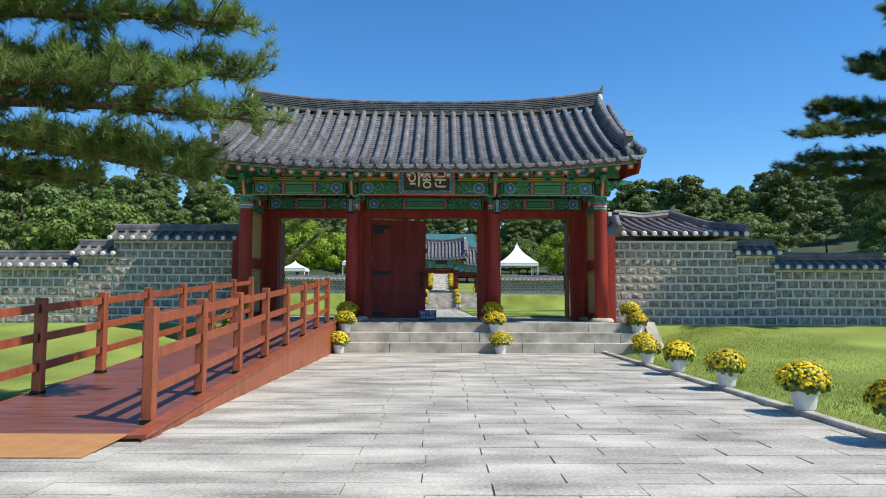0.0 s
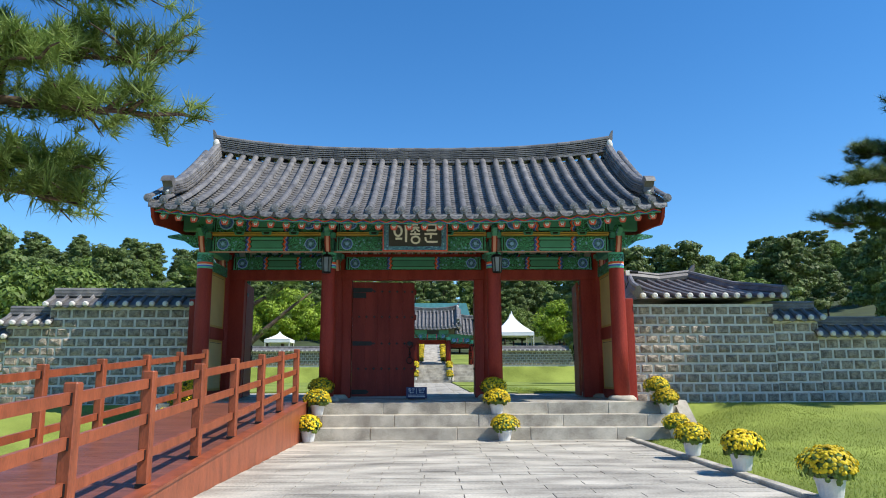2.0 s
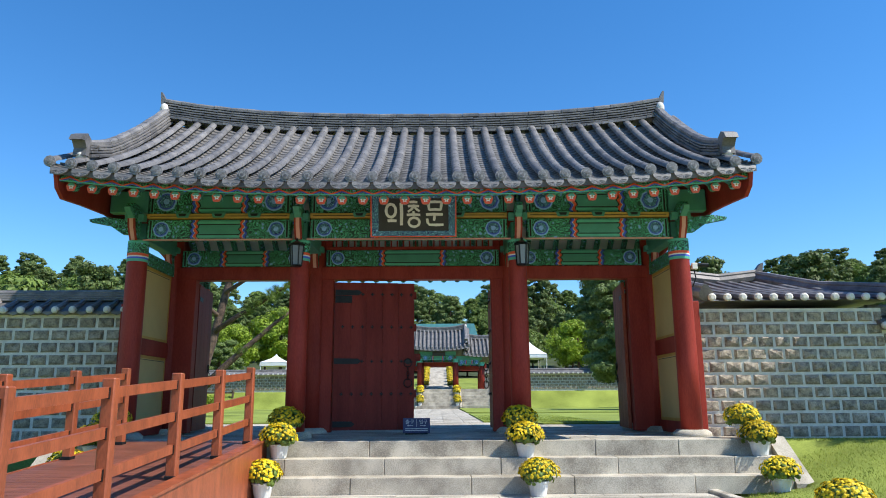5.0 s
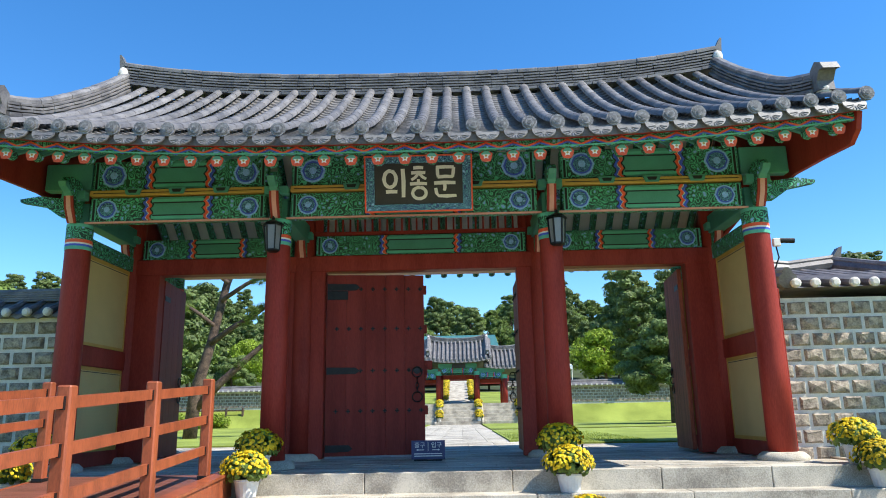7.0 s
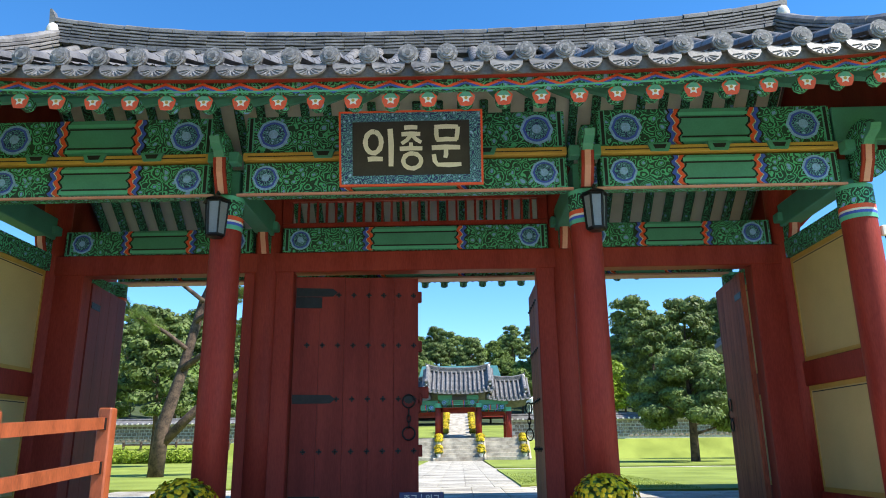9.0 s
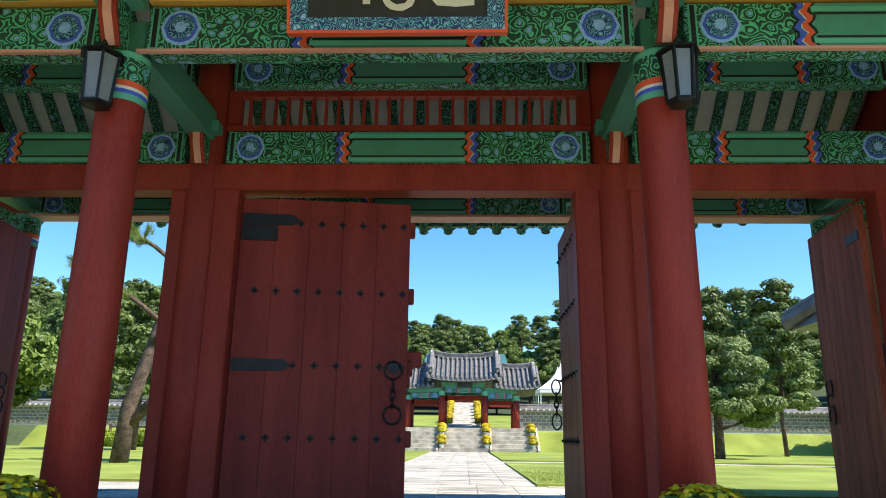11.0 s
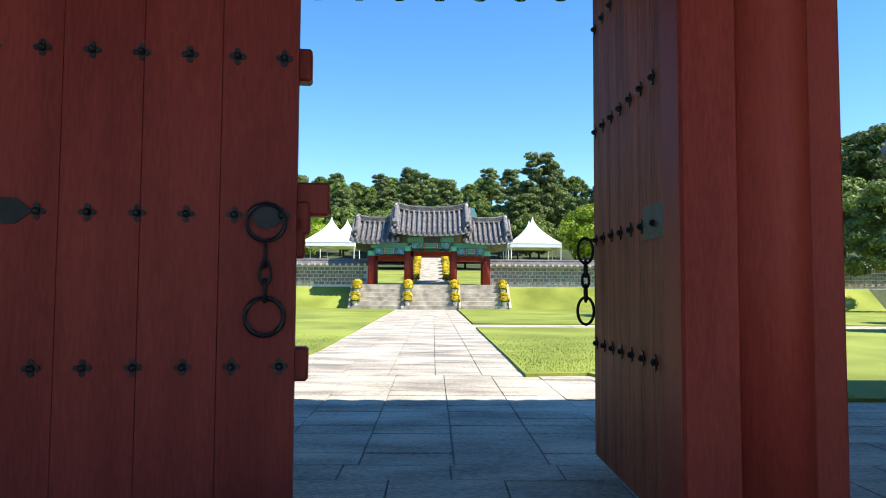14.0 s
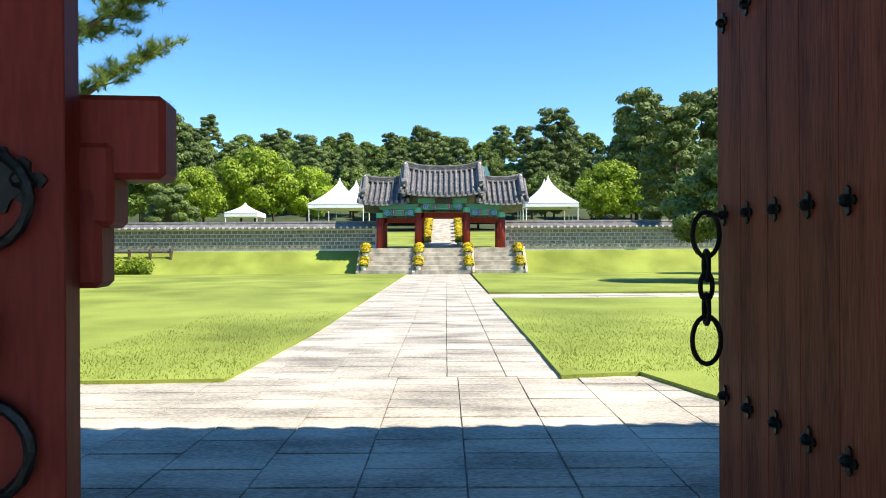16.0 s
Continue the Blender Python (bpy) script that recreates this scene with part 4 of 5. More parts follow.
for a, b in (((SX1, SY0, SE + 0.12), (rx1, ry, SR + 0.15)), ((SX0, SY0, SE + 0.12), (rx0, ry, SR + 0.15)), ((SX1, SY1, SE + 0.12), (rx1, ry, SR + 0.15)), ((SX0, SY1, SE + 0.12), (rx0, ry, SR + 0.15)), ((rx0, ry, SR + 0.18), (rx1, ry, SR + 0.18))):
    a, b = Vector(a), Vector(b)
    mid = (a + b) / 2 - Vector((0, 0, 0.1))
    part("hip_ridge", tube([a, mid, b], [0.13, 0.12, 0.12], 8), TILE, side)
    part("hip_cap", tube([a + Vector((0, 0, 0.12)), mid + Vector((0, 0, 0.12)), b + Vector((0, 0, 0.12))], 0.07, 8), TILE, side)
part("ridge_tip", prism([(rx1, SR), (rx1 + 0.12, SR + 0.3), (rx1 + 0.16, SR + 0.52), (rx1 + 0.1, SR + 0.5), (rx1 - 0.05, SR + 0.3)], "y", ry - 0.08, ry + 0.08), TILE, side)

# ---- doors ----
def stud(parent, x, y, z, sg=-1):
    bm = bmesh.new()
    pts = []
    for t in range(16):
        r = 0.034 if t % 4 == 0 else (0.027 if t % 2 == 0 else 0.018)
        r = (0.036, 0.03, 0.016, 0.03)[t % 4]
        pts.append((x + r * math.cos(t * math.pi / 8), z + r * math.sin(t * math.pi / 8)))
    prism(pts, "y", y, y + sg * 0.006, bm)
    k = lathe([(0.016, 0.0), (0.014, 0.012), (0.006, 0.019)], 8)
    k.transform(Matrix.Translation((x, y + sg * 0.006, z)) @ pose(0, 0, 0, 90 if sg < 0 else -90, 0, 0))
    me = bpy.data.meshes.new("tmp"); k.to_mesh(me); k.free()
    bm.from_mesh(me); bpy.data.meshes.remove(me)
    return part("stud", bm, IRON, parent, "black iron flower-shaped stud")


def ring(cx, cy, cz, r, t, axis="y", sx=1.0):
    pts = []
    for k in range(20):
        a = 2 * math.pi * k / 20
        u, v = r * sx * math.cos(a), r * math.sin(a)
        pts.append((cx + u, cy, cz + v) if axis == "y" else (cx, cy + u, cz + v))
    return tube(pts, t, 6, closed=True)


def door_leaf(name, label, wd, z0, z1, material, at, rz, iron_front=True, rows=(3.3, 2.67, 2.02, 1.41), back=False, chain=True, nplank=5, bars=True):
    """A plank door hung at its local x=0, reaching to x=wd; the outer face looks to -y."""
    d = thing(name, label, "door", at, "gate doors", rz=rz)
    rnd = random.Random(len(label))
    x = 0.0
    for k in range(nplank):
        e = wd * (k + 1) / nplank
        part("plank", box(x + 0.0008, e - 0.0008, 0, 0.06, z0, z1 - rnd.uniform(0, 0.006), 0.002), material, d)
        x = e
    part("backing", box(0.02, wd - 0.02, 0.03, 0.058, z0 + 0.02, z1 - 0.03), material, d)
    for z in rows:
        n = 8
        for k in range(n):
            xx = 0.16 + (wd - 0.22) * k / (n - 1)
            if iron_front:
                if (z == rows[0] or z == rows[2]) and xx < 0.5:
                    continue
                stud(d, xx, -0.001, z)
            if back:
                stud(d, xx, 0.061, z, 1)
        part("cross_bar", box(0.1, wd + 0.05, 0.061, 0.15, z - 0.07, z + 0.07, 0.01), material, d) if bars and not back else None
    if iron_front:
        for z, w, two in ((rows[0] + 0.03, 0.52, True), (rows[2], 0.52, False), (0.86, 0.42, False)):
            part("strap_hinge", prism([(0.01, z - 0.055), (0.01, z + 0.055), (w - 0.06, z + 0.05), (w, z), (w - 0.06, z - 0.05)], "y", -0.009, -0.001), IRON, d, "black iron strap hinge")
            if two:
                part("strap_hinge", box(0.01, 0.33, -0.012, -0.001, z - 0.2, z - 0.06, 0.003), IRON, d, "black iron strap hinge")
    sg = -1
    if chain:
        xx = wd - 0.12 if not back else wd - 0.06
        yy = -0.02
        part("escutcheon", prism([(xx + (0.062 if t % 2 else 0.054) * math.cos(t * math.pi / 10), rows[2] + (0.062 if t % 2 else 0.054) * math.sin(t * math.pi / 10)) for t in range(20)], "y", -0.008, -0.001), IRON, d)
        part("door_ring", ring(xx, yy, rows[2] - 0.03, 0.076, 0.009), IRON, d, "round black iron door ring")
        part("chain_link", ring(xx, yy, rows[2] - 0.165, 0.045, 0.007, "x", 0.4), IRON, d)
        part("chain_link", ring(xx, yy, rows[2] - 0.235, 0.045, 0.007, "y", 0.5), IRON, d)
        part("chain_link", ring(xx, yy, rows[2] - 0.305, 0.045, 0.007, "x", 0.4), IRON, d)
        part("door_ring", ring(xx, yy, rows[2] - 0.41, 0.076, 0.01), IRON, d, "round black iron door ring")
    return d


left = door_leaf("door_leaf", "closed dark red plank door with black iron studs", 1.53, P + 0.05, 3.53, DARKRED, (-1.49, 0.0, 0), 7.0)
part("latch_beam", box(1.2, 1.66, 0.07, 0.16, 2.03, 2.17, 0.01), DARKRED, left)
part("latch_block", box(1.49, 1.56, 0.061, 0.14, 1.85, 2.02, 0.01), DARKRED, left)
right = door_leaf("door_leaf", "open worn brown-red plank door with iron plate", 1.53, P + 0.05, 3.53, WORNRED, (1.62, 0.04, 0), 90, iron_front=False, back=True, chain=False, nplank=8)
# the face turned to the passage is local +y after the leaf swings in
part("iron_plate", box(0.06, 0.5, 0.061, 0.067, 1.95, 2.1, 0.003), IRON, right, "riveted grey iron plate")
pl = part("ring_stem", tube([(1.45, 0.06, 2.02), (1.45, 0.13, 2.02)], 0.008, 6), IRON, right)
for k, (r, ax, sx) in enumerate(((0.075, "x", 0.6), (0.05, "y", 0.45), (0.045, "x", 0.45), (0.05, "y", 0.45), (0.08, "x", 0.6))):
    zz = (1.955, 1.85, 1.78, 1.705, 1.6)[k]
    part("chain_link", ring(1.45, 0.13, zz, r, 0.009, ax, sx), IRON, right)
for s in (-1, 1):
    dd = door_leaf("side_door_leaf", "open dark red plank door of the side bay", 1.22, P + 0.05, 3.52, WORNRED if s > 0 else DARKRED, (s * 4.12, 0.11, 0), 84 if s > 0 else 96, iron_front=False, back=False, bars=False, chain=False, nplank=4)
    part("iron_plate", box(0.02, 0.3, -0.008 if s < 0 else 0.0605, -0.001 if s < 0 else 0.068, 3.2, 3.28), IRON, dd)
    part("door_ring", ring(1.06, -0.02 if s < 0 else 0.08, 1.95, 0.075, 0.009), IRON, dd)
    part("chain_link", ring(1.06, -0.02 if s < 0 else 0.08, 1.82, 0.06, 0.008, "x", 0.5), IRON, dd)
    part("door_ring", ring(1.06, -0.02 if s < 0 else 0.08, 1.68, 0.075, 0.009), IRON, dd)

# ---- name board over the door ----
sign = thing("name_board", "black name board with white brushed characters in blue frame", "sign", (0.09, FY - 0.36, 3.99))
sign.scale = (0.94, 0.94, 0.94)
tilt = radians(-14)
R = Matrix.Rotation(tilt, 4, 'X') if False else Matrix.Rotation(radians(13), 4, 'X')
def sp(name, bm, material, label=""):
    bm.transform(R)
    return part(name, bm, material, sign, label)
sp("panel", box(-0.62, 0.62, 0.0, 0.03, 0.06, 0.66), BOARD)
for o in ([(-0.74, -0.02), (0.74, -0.02), (0.62, 0.07), (-0.62, 0.07)], [(-0.74, 0.74), (0.74, 0.74), (0.62, 0.65), (-0.62, 0.65)], [(-0.74, -0.02), (-0.62, 0.07), (-0.62, 0.65), (-0.74, 0.74)], [(0.74, -0.02), (0.62, 0.07), (0.62, 0.65), (0.74, 0.74)]):
    sp("frame_board", prism(o, "y", -0.03, 0.035), SCROLLB, "blue frame board with pale scroll ornament")
for o in (box(-0.76, 0.76, -0.036, 0.04, -0.04, -0.018), box(-0.76, 0.76, -0.036, 0.04, 0.738, 0.758), box(-0.76, -0.738, -0.036, 0.04, -0.018, 0.738), box(0.738, 0.76, -0.036, 0.04, -0.018, 0.738)):
    sp("frame_edge", o, ORANGE)


def stroke(pts, w):
    """One brush stroke as a flat band through pts with ragged width."""
    pts = [Vector((a, b)) for a, b in pts]
    L, Rr = [], []
    for i, p in enumerate(pts):
        d = pts[min(i + 1, len(pts) - 1)] - pts[max(i - 1, 0)]
        d.normalize()
        nrm = Vector((-d.y, d.x)) * (w / 2) * (1 + 0.12 * math.sin(i * 2.7))
        L.append(p + nrm); Rr.append(p - nrm)
    bm = bmesh.new()
    A = [bm.verts.new((v.x, -0.009, v.y)) for v in L]
    B = [bm.verts.new((v.x, -0.009, v.y)) for v in Rr]
    A2 = [bm.verts.new((v.x, 0.0, v.y)) for v in L]
    B2 = [bm.verts.new((v.x, 0.0, v.y)) for v in Rr]
    for i in range(len(pts) - 1):
        bm.faces.new((A[i], A[i + 1], B[i + 1], B[i]))
        bm.faces.new((A[i], A2[i], A2[i + 1], A[i + 1])); bm.faces.new((B[i], B[i + 1], B2[i + 1], B2[i]))
    bmesh.ops.recalc_face_normals(bm, faces=bm.faces)
    return bm


def circ(cx, cz, rx, rz):
    return [(cx + rx * math.cos(2 * math.pi * k / 18 + 1.4), cz + rz * math.sin(2 * math.pi * k / 18 + 1.4)) for k in range(19)]


STROKES = ((circ(-0.4, 0.43, 0.085, 0.115), 0.05), ([(-0.46, 0.25), (-0.4, 0.255), (-0.3, 0.25)], 0.05), ([(-0.22, 0.57), (-0.21, 0.4), (-0.215, 0.17)], 0.055),
           ([(-0.07, 0.58), (0.0, 0.585), (0.07, 0.58)], 0.045), ([(-0.1, 0.51), (0.0, 0.515), (0.1, 0.51)], 0.045), ([(0.0, 0.5), (-0.04, 0.45), (-0.1, 0.41)], 0.04), ([(0.02, 0.49), (0.06, 0.45), (0.11, 0.42)], 0.04), ([(0.0, 0.42), (0.0, 0.37)], 0.04), ([(-0.12, 0.355), (0.0, 0.36), (0.12, 0.355)], 0.045), (circ(0.01, 0.225, 0.095, 0.08), 0.045),
           ([(0.27, 0.57), (0.27, 0.5), (0.28, 0.44)], 0.045), ([(0.25, 0.58), (0.38, 0.585), (0.5, 0.58)], 0.045), ([(0.5, 0.58), (0.49, 0.5), (0.48, 0.44)], 0.045), ([(0.27, 0.445), (0.38, 0.45), (0.49, 0.445)], 0.045), ([(0.22, 0.36), (0.36, 0.365), (0.52, 0.36)], 0.05), ([(0.37, 0.35), (0.37, 0.29), (0.36, 0.25)], 0.045), ([(0.24, 0.29), (0.25, 0.22), (0.28, 0.18), (0.4, 0.175), (0.53, 0.18)], 0.045))
for pts, w in STROKES:
    sp("brush_stroke", stroke(pts, w), WHITEP, "white brush stroke")

# ---- lanterns ----
def lantern(x, y, z):
    l = thing("lantern", "black hexagonal metal lantern with frosted panes on column", "lantern", (x, y, z), "gate lanterns")
    part("cap", lathe([(0.15, 0.0), (0.13, 0.025), (0.06, 0.06), (0.02, 0.08), (0.025, 0.1), (0.005, 0.13)], 6), IRON, l)
    part("base", lathe([(0.075, -0.36), (0.1, -0.345), (0.1, -0.33)], 6), IRON, l)
    for k in range(6):
        a, b = k * math.pi / 3, (k + 1) * math.pi / 3
        part("corner_bar", tube([(0.115 * math.cos(a), 0.115 * math.sin(a), 0.0), (0.092 * math.cos(a), 0.092 * math.sin(a), -0.335)], 0.012, 4), IRON, l)
        bm = bmesh.new()
        q = [bm.verts.new(c) for c in ((0.108 * math.cos(a), 0.108 * math.sin(a), -0.01), (0.108 * math.cos(b), 0.108 * math.sin(b), -0.01), (0.087 * math.cos(b), 0.087 * math.sin(b), -0.33), (0.087 * math.cos(a), 0.087 * math.sin(a), -0.33))]
        bm.faces.new(q)
        part("pane", bm, GLASS, l, "frosted glass pane")
    part("arm", tube([(0, 0.05, -0.25), (0, 0.2, -0.28), (0, 0.25, -0.22)], 0.035, 8), IRON, l)
    return l


lant = lantern(-1.86, FY - 0.3, 3.83)
copy_thing(lant, pose(1.9, FY - 0.3, 3.83))
cam_box = thing("security_camera", "small white security camera on the outer column", "camera", (4.82, FY, 3.5))
part("mount", box(0, 0.1, -0.03, 0.03, -0.05, 0.06, 0.01), WHITEP, cam_box)
part("barrel", tube([(0.1, 0, 0.03), (0.28, -0.02, 0.02)], 0.035, 10), IRON, cam_box)
part("cable", tube([(0.04, 0, -0.05), (0.06, 0.0, -0.2), (0.0, 0.02, -0.35)], 0.01, 6), IRON, cam_box)

# ---- notice on the platform ----
note = thing("notice_stand", "small navy notice sign with arrows standing on platform", "sign", (0.1, -0.55, P))
part("board", box(-0.24, 0.24, -0.012, 0.012, 0.02, 0.28, 0.004), SIGNBLUE, note)
part("foot", box(-0.2, 0.2, -0.08, 0.08, 0.0, 0.018, 0.004), IRON, note)
for word, x in (("출구", -0.12), ("입구", 0.12)):
    c = bpy.data.curves.new("word", 'FONT')
    c.body, c.size, c.align_x, c.extrude = word, 0.085, 'CENTER', 0.001
    c.materials.append(WHITEP)
    o = new("word", c)
    o.parent = note
    o.matrix_local = Matrix.Translation((x, -0.0145, 0.185)) @ pose(0, 0, 0, 90, 0, 0)
part("divider", box(-0.003, 0.003, -0.015, -0.0125, 0.13, 0.26), WHITEP, note)
for s in (-1, 1):
    part("arrow", prism([(s * 0.17, 0.15), (s * 0.14, 0.165), (s * 0.14, 0.155), (s * 0.06, 0.155), (s * 0.06, 0.145), (s * 0.14, 0.145), (s * 0.14, 0.135)], "y", -0.015, -0.0125), WHITEP, note)
for z in (0.09, 0.06):
    part("text_line", box(-0.2, 0.2, -0.015, -0.0125, z, z + 0.012), WHITEP, note)

# ---- potted chrysanthemums ----
def chrysanthemum(seed, r=0.265):
    rnd = random.Random(seed)
    pot = thing("potted_chrysanthemum", "mound of yellow chrysanthemums in a white pot", "potted plant", group="chrysanthemum pots")
    part("pot", lathe([(0.1, 0.0), (0.108, 0.01), (0.14, 0.175), (0.152, 0.18), (0.152, 0.205), (0.138, 0.205), (0.134, 0.19), (0.02, 0.185)], 20), POT, pot, "white plastic pot", smooth=False)
    def cloud(n, size, lo, hi, shell):
        V, F = [], []
        for _ in range(n):
            a, b = rnd.uniform(0, 2 * math.pi), rnd.uniform(lo, hi)
            q = r * rnd.uniform(*shell) * (1 + 0.12 * math.sin(3 * a + seed) * math.cos(b))
            nrm = Vector((math.cos(a) * math.cos(b), math.sin(a) * math.cos(b), math.sin(b)))
            c = Vector((nrm.x * q, nrm.y * q, 0.3 + nrm.z * q * 0.76))
            nn = (nrm + Vector((rnd.uniform(-.5, .5), rnd.uniform(-.5, .5), rnd.uniform(-.2, .6)))).normalized()
            u = nn.orthogonal().normalized(); w = nn.cross(u)
            s = size * rnd.uniform(0.7, 1.25)
            k = len(V)
            V.append(c + nn * s * 0.35)
            m = 6
            for t in range(m):
                V.append(c + s * (math.cos(t * 2 * math.pi / m) * u + math.sin(t * 2 * math.pi / m) * w))
            F += [(k, k + 1 + t, k + 1 + (t + 1) % m) for t in range(m)]
        return V, F
    V, F = cloud(420, 0.034, -0.6, 1.3, (0.5, 0.99))
    raw("foliage", V, F, LEAFG, pot, "green leaves")
    V, F = cloud(460, 0.021, -0.15, 1.57, (0.92, 1.06))
    raw("bloom", V, F, PETAL, pot, "yellow flower heads")
    return pot


protos = [chrysanthemum(k) for k in (1, 2, 3)]
SPOTS = [(4.38, -14.1, 0.05, 1.0), (4.38, -12.45, 0.05, 1.0), (4.4, -10.3, 0.05, 1.0), (4.42, -8.2, 0.05, 1.0), (4.4, -6.5, 0.05, 0.95), (4.38, -15.9, 0.05, 1.0)]
SPOTS += [(5.25, -2.72, P * 2 / 3, 1.0), (5.22, -2.3, P, 1.0), (5.2, -3.42, 0.03, 0.95)]
SPOTS += [(1.86, -3.4, 0.0, 1.0), (1.78, -2.72, P * 2 / 3, 1.0), (1.74, -2.28, P, 1.0)]
SPOTS += [(-1.92, -3.4, 0.0, 1.0), (-1.86, -2.72, P * 2 / 3, 1.0), (-1.86, -2.28, P, 1.0)]
SPOTS += [(-4.6, -2.72, P * 2 / 3, 1.0), (-4.55, -2.28, P, 1.0), (-4.62, -3.4, 0.15, 1.0)]
random.seed(5)
for k, (x, y, z, s) in enumerate(SPOTS):
    p = protos[k] if k < 3 else copy_thing(protos[k % 3], pose(0, 0, 0))
    p.matrix_world = pose(x, y, z, 0, 0, random.uniform(0, 360)) @ Matrix.Scale(s, 4)

# ---- far gate, stairs and wall ----
FGY, FZ = 34.6, 1.95
far = thing("far_gate", "distant three-bay red and green gate with stepped tiled roofs", "gate")
FCX = 0.47
for x in (-2.66, -0.76, 1.66, 3.4):
    h = 3.75 if x in (-0.76, 1.66) else 3.5
    for y in (FGY, FGY + 2.6):
        part("column", lathe([(0.17, FZ), (0.16, h)], 14, at=(x, y, 0)), RED, far, smooth=True)
        part("colour_band", lathe([(0.175, h - 0.05), (0.175, h + 0.2)], 14, at=(x, y, 0)), LGREEN, far)
    part("post", box(x - 0.1, x + 0.26 if x < 0.4 else x + 0.1, FGY + 1.2, FGY + 1.4, FZ, h), RED, far)
for y in (FGY, FGY + 2.6):
    for x0, x1, z in ((-2.66, -0.76, 3.5), (1.66, 3.4, 3.5), (-0.76, 1.66, 3.8)):
        painted_beam(far, x0 + 0.17, x1 - 0.17, y - 0.1, 0.2, z + 0.05, z + 0.35)
        part("upper_board", box(x0, x1, y - 0.08, y + 0.08, z + 0.36, z + 0.62), GREEN, far)
for x0, x1, z in ((-2.66, -0.76, 3.25), (1.66, 3.4, 3.25), (-0.76, 1.66, 3.5)):
    part("lintel", box(x0 + 0.15, x1 - 0.15, FGY + 1.2, FGY + 1.4, z, z + 0.25), RED, far)
far_name = part("name_panel", box(0.1, 0.95, FGY - 0.25, FGY - 0.2, 4.12, 4.4, 0.01), BOARD, far)
tiled_roof(far, FCX, FGY + 1.3, 2.15, 2.1, 2.1, 4.55, 5.95, 0.22, 0.27, detail=8, sides=("f",), ridge_h=0.22)
tiled_roof(far, -2.45, FGY + 1.3, 1.3, 1.75, 1.75, 4.15, 5.4, 0.15, 0.27, detail=8, sides=("f",), ridge_h=0.2)
tiled_roof(far, 3.42, FGY + 1.3, 1.3, 1.75, 1.75, 4.15, 5.4, 0.15, 0.27, detail=8, sides=("f",), ridge_h=0.2)
stairs = setting(thing("far_stairs", "pale granite stairs in three flights up the bank", "stairs"), "pale granite stairs in three flights up the bank", "stairs")
for k in range(6):
    y = 32.9 + k * 0.26
    for x0, x1 in ((-3.5, -1.0), (-0.85, 1.85), (2.0, 4.35)):
        part("step_stone", box(x0, x1, y, y + 0.5 if k < 5 else FGY + 3.2, P - 0.05 if k == 0 else P + 0.208 * (k) - 0.02, P + 0.208 * (k + 1), 0.008), GRANITE, stairs)
for x in (-3.63, -0.985, 1.865, 4.365):
    part("cheek_stone", prism([(32.75, P - 0.1), (32.75, P + 0.12), (34.3, FZ + 0.06), (FGY + 0.3, FZ + 0.06), (FGY + 0.3, P)], "x", x, x + 0.12), GRANITE, stairs)
for x in (-3.3, -0.7, 1.7, 4.15):
    for k in range(4):
        q = copy_thing(protos[(k + int(x)) % 3], pose(0, 0, 0))
        q.matrix_world = pose(x, 33.0 + k * 0.4, P + 0.208 * (1 + int(k * 1.55)), 0, 0, 90 * k) @ Matrix.Scale(0.95, 4)


def far_wall(name, x0, x1):
    w = setting(obj(name, box(x0, x1, FGY + 0.9, FGY + 1.4, 1.4, 2.95), LIME), "distant low granite block wall with dark tiled coping", "wall")
    V, F = [], []
    rnd = random.Random(int(x0))
    for r in range(5):
        x = x0 + (0.15 if r % 2 else 0)
        while x < x1 - 0.28:
            z0, z1 = 1.93 + 0.19 * r + 0.018, 1.93 + 0.19 * (r + 1) - 0.018
            a, b, yy = x + 0.018, x + 0.28 - 0.0, FGY + 0.9
            k = len(V)
            V += [(a, yy, z0), (b, yy, z0), (b, yy, z1), (a, yy, z1), (a + 0.01, yy - 0.03, z0 + 0.01), (b - 0.01, yy - 0.03, z0 + 0.01), (b - 0.01, yy - 0.03, z1 - 0.01), (a + 0.01, yy - 0.03, z1 - 0.01)]
            F += [(k + 4, k + 5, k + 6, k + 7), (k, k + 1, k + 5, k + 4), (k + 1, k + 2, k + 6, k + 5), (k + 2, k + 3, k + 7, k + 6), (k + 3, k, k + 4, k + 7)]
            x += 0.3
    raw("stone_blocks", V, F, WALLSTONE, w, kind="stuff")
    bm = prism([(FGY + 0.65, 2.95), (FGY + 0.65, 3.0), (FGY + 1.08, 3.22), (FGY + 1.22, 3.22), (FGY + 1.65, 3.0), (FGY + 1.65, 2.95)], "x", x0, x1)
    part("coping", bm, TILE, w)
    bm = bmesh.new()
    x = x0
    while x < x1:
        lathe([(0.07, 0.0), (0.07, 0.05)], 6, bm, (x, 0, 0))
        x += 0.33
    bm.transform(Matrix.Translation((0, FGY + 0.66, 3.0)) @ Matrix.Rotation(radians(90), 4, 'X'))
    tagged(part("tile_ends", bm, LIME, w), kind="stuff")
    part("ridge_cap", tube([(x0, FGY + 1.15, 3.26), (x1, FGY + 1.15, 3.26)], 0.09, 6), TILE, w)


far_wall("wall_far_west", -40.0, -2.9)
far_wall("wall_far_east", 3.65, 40.0)

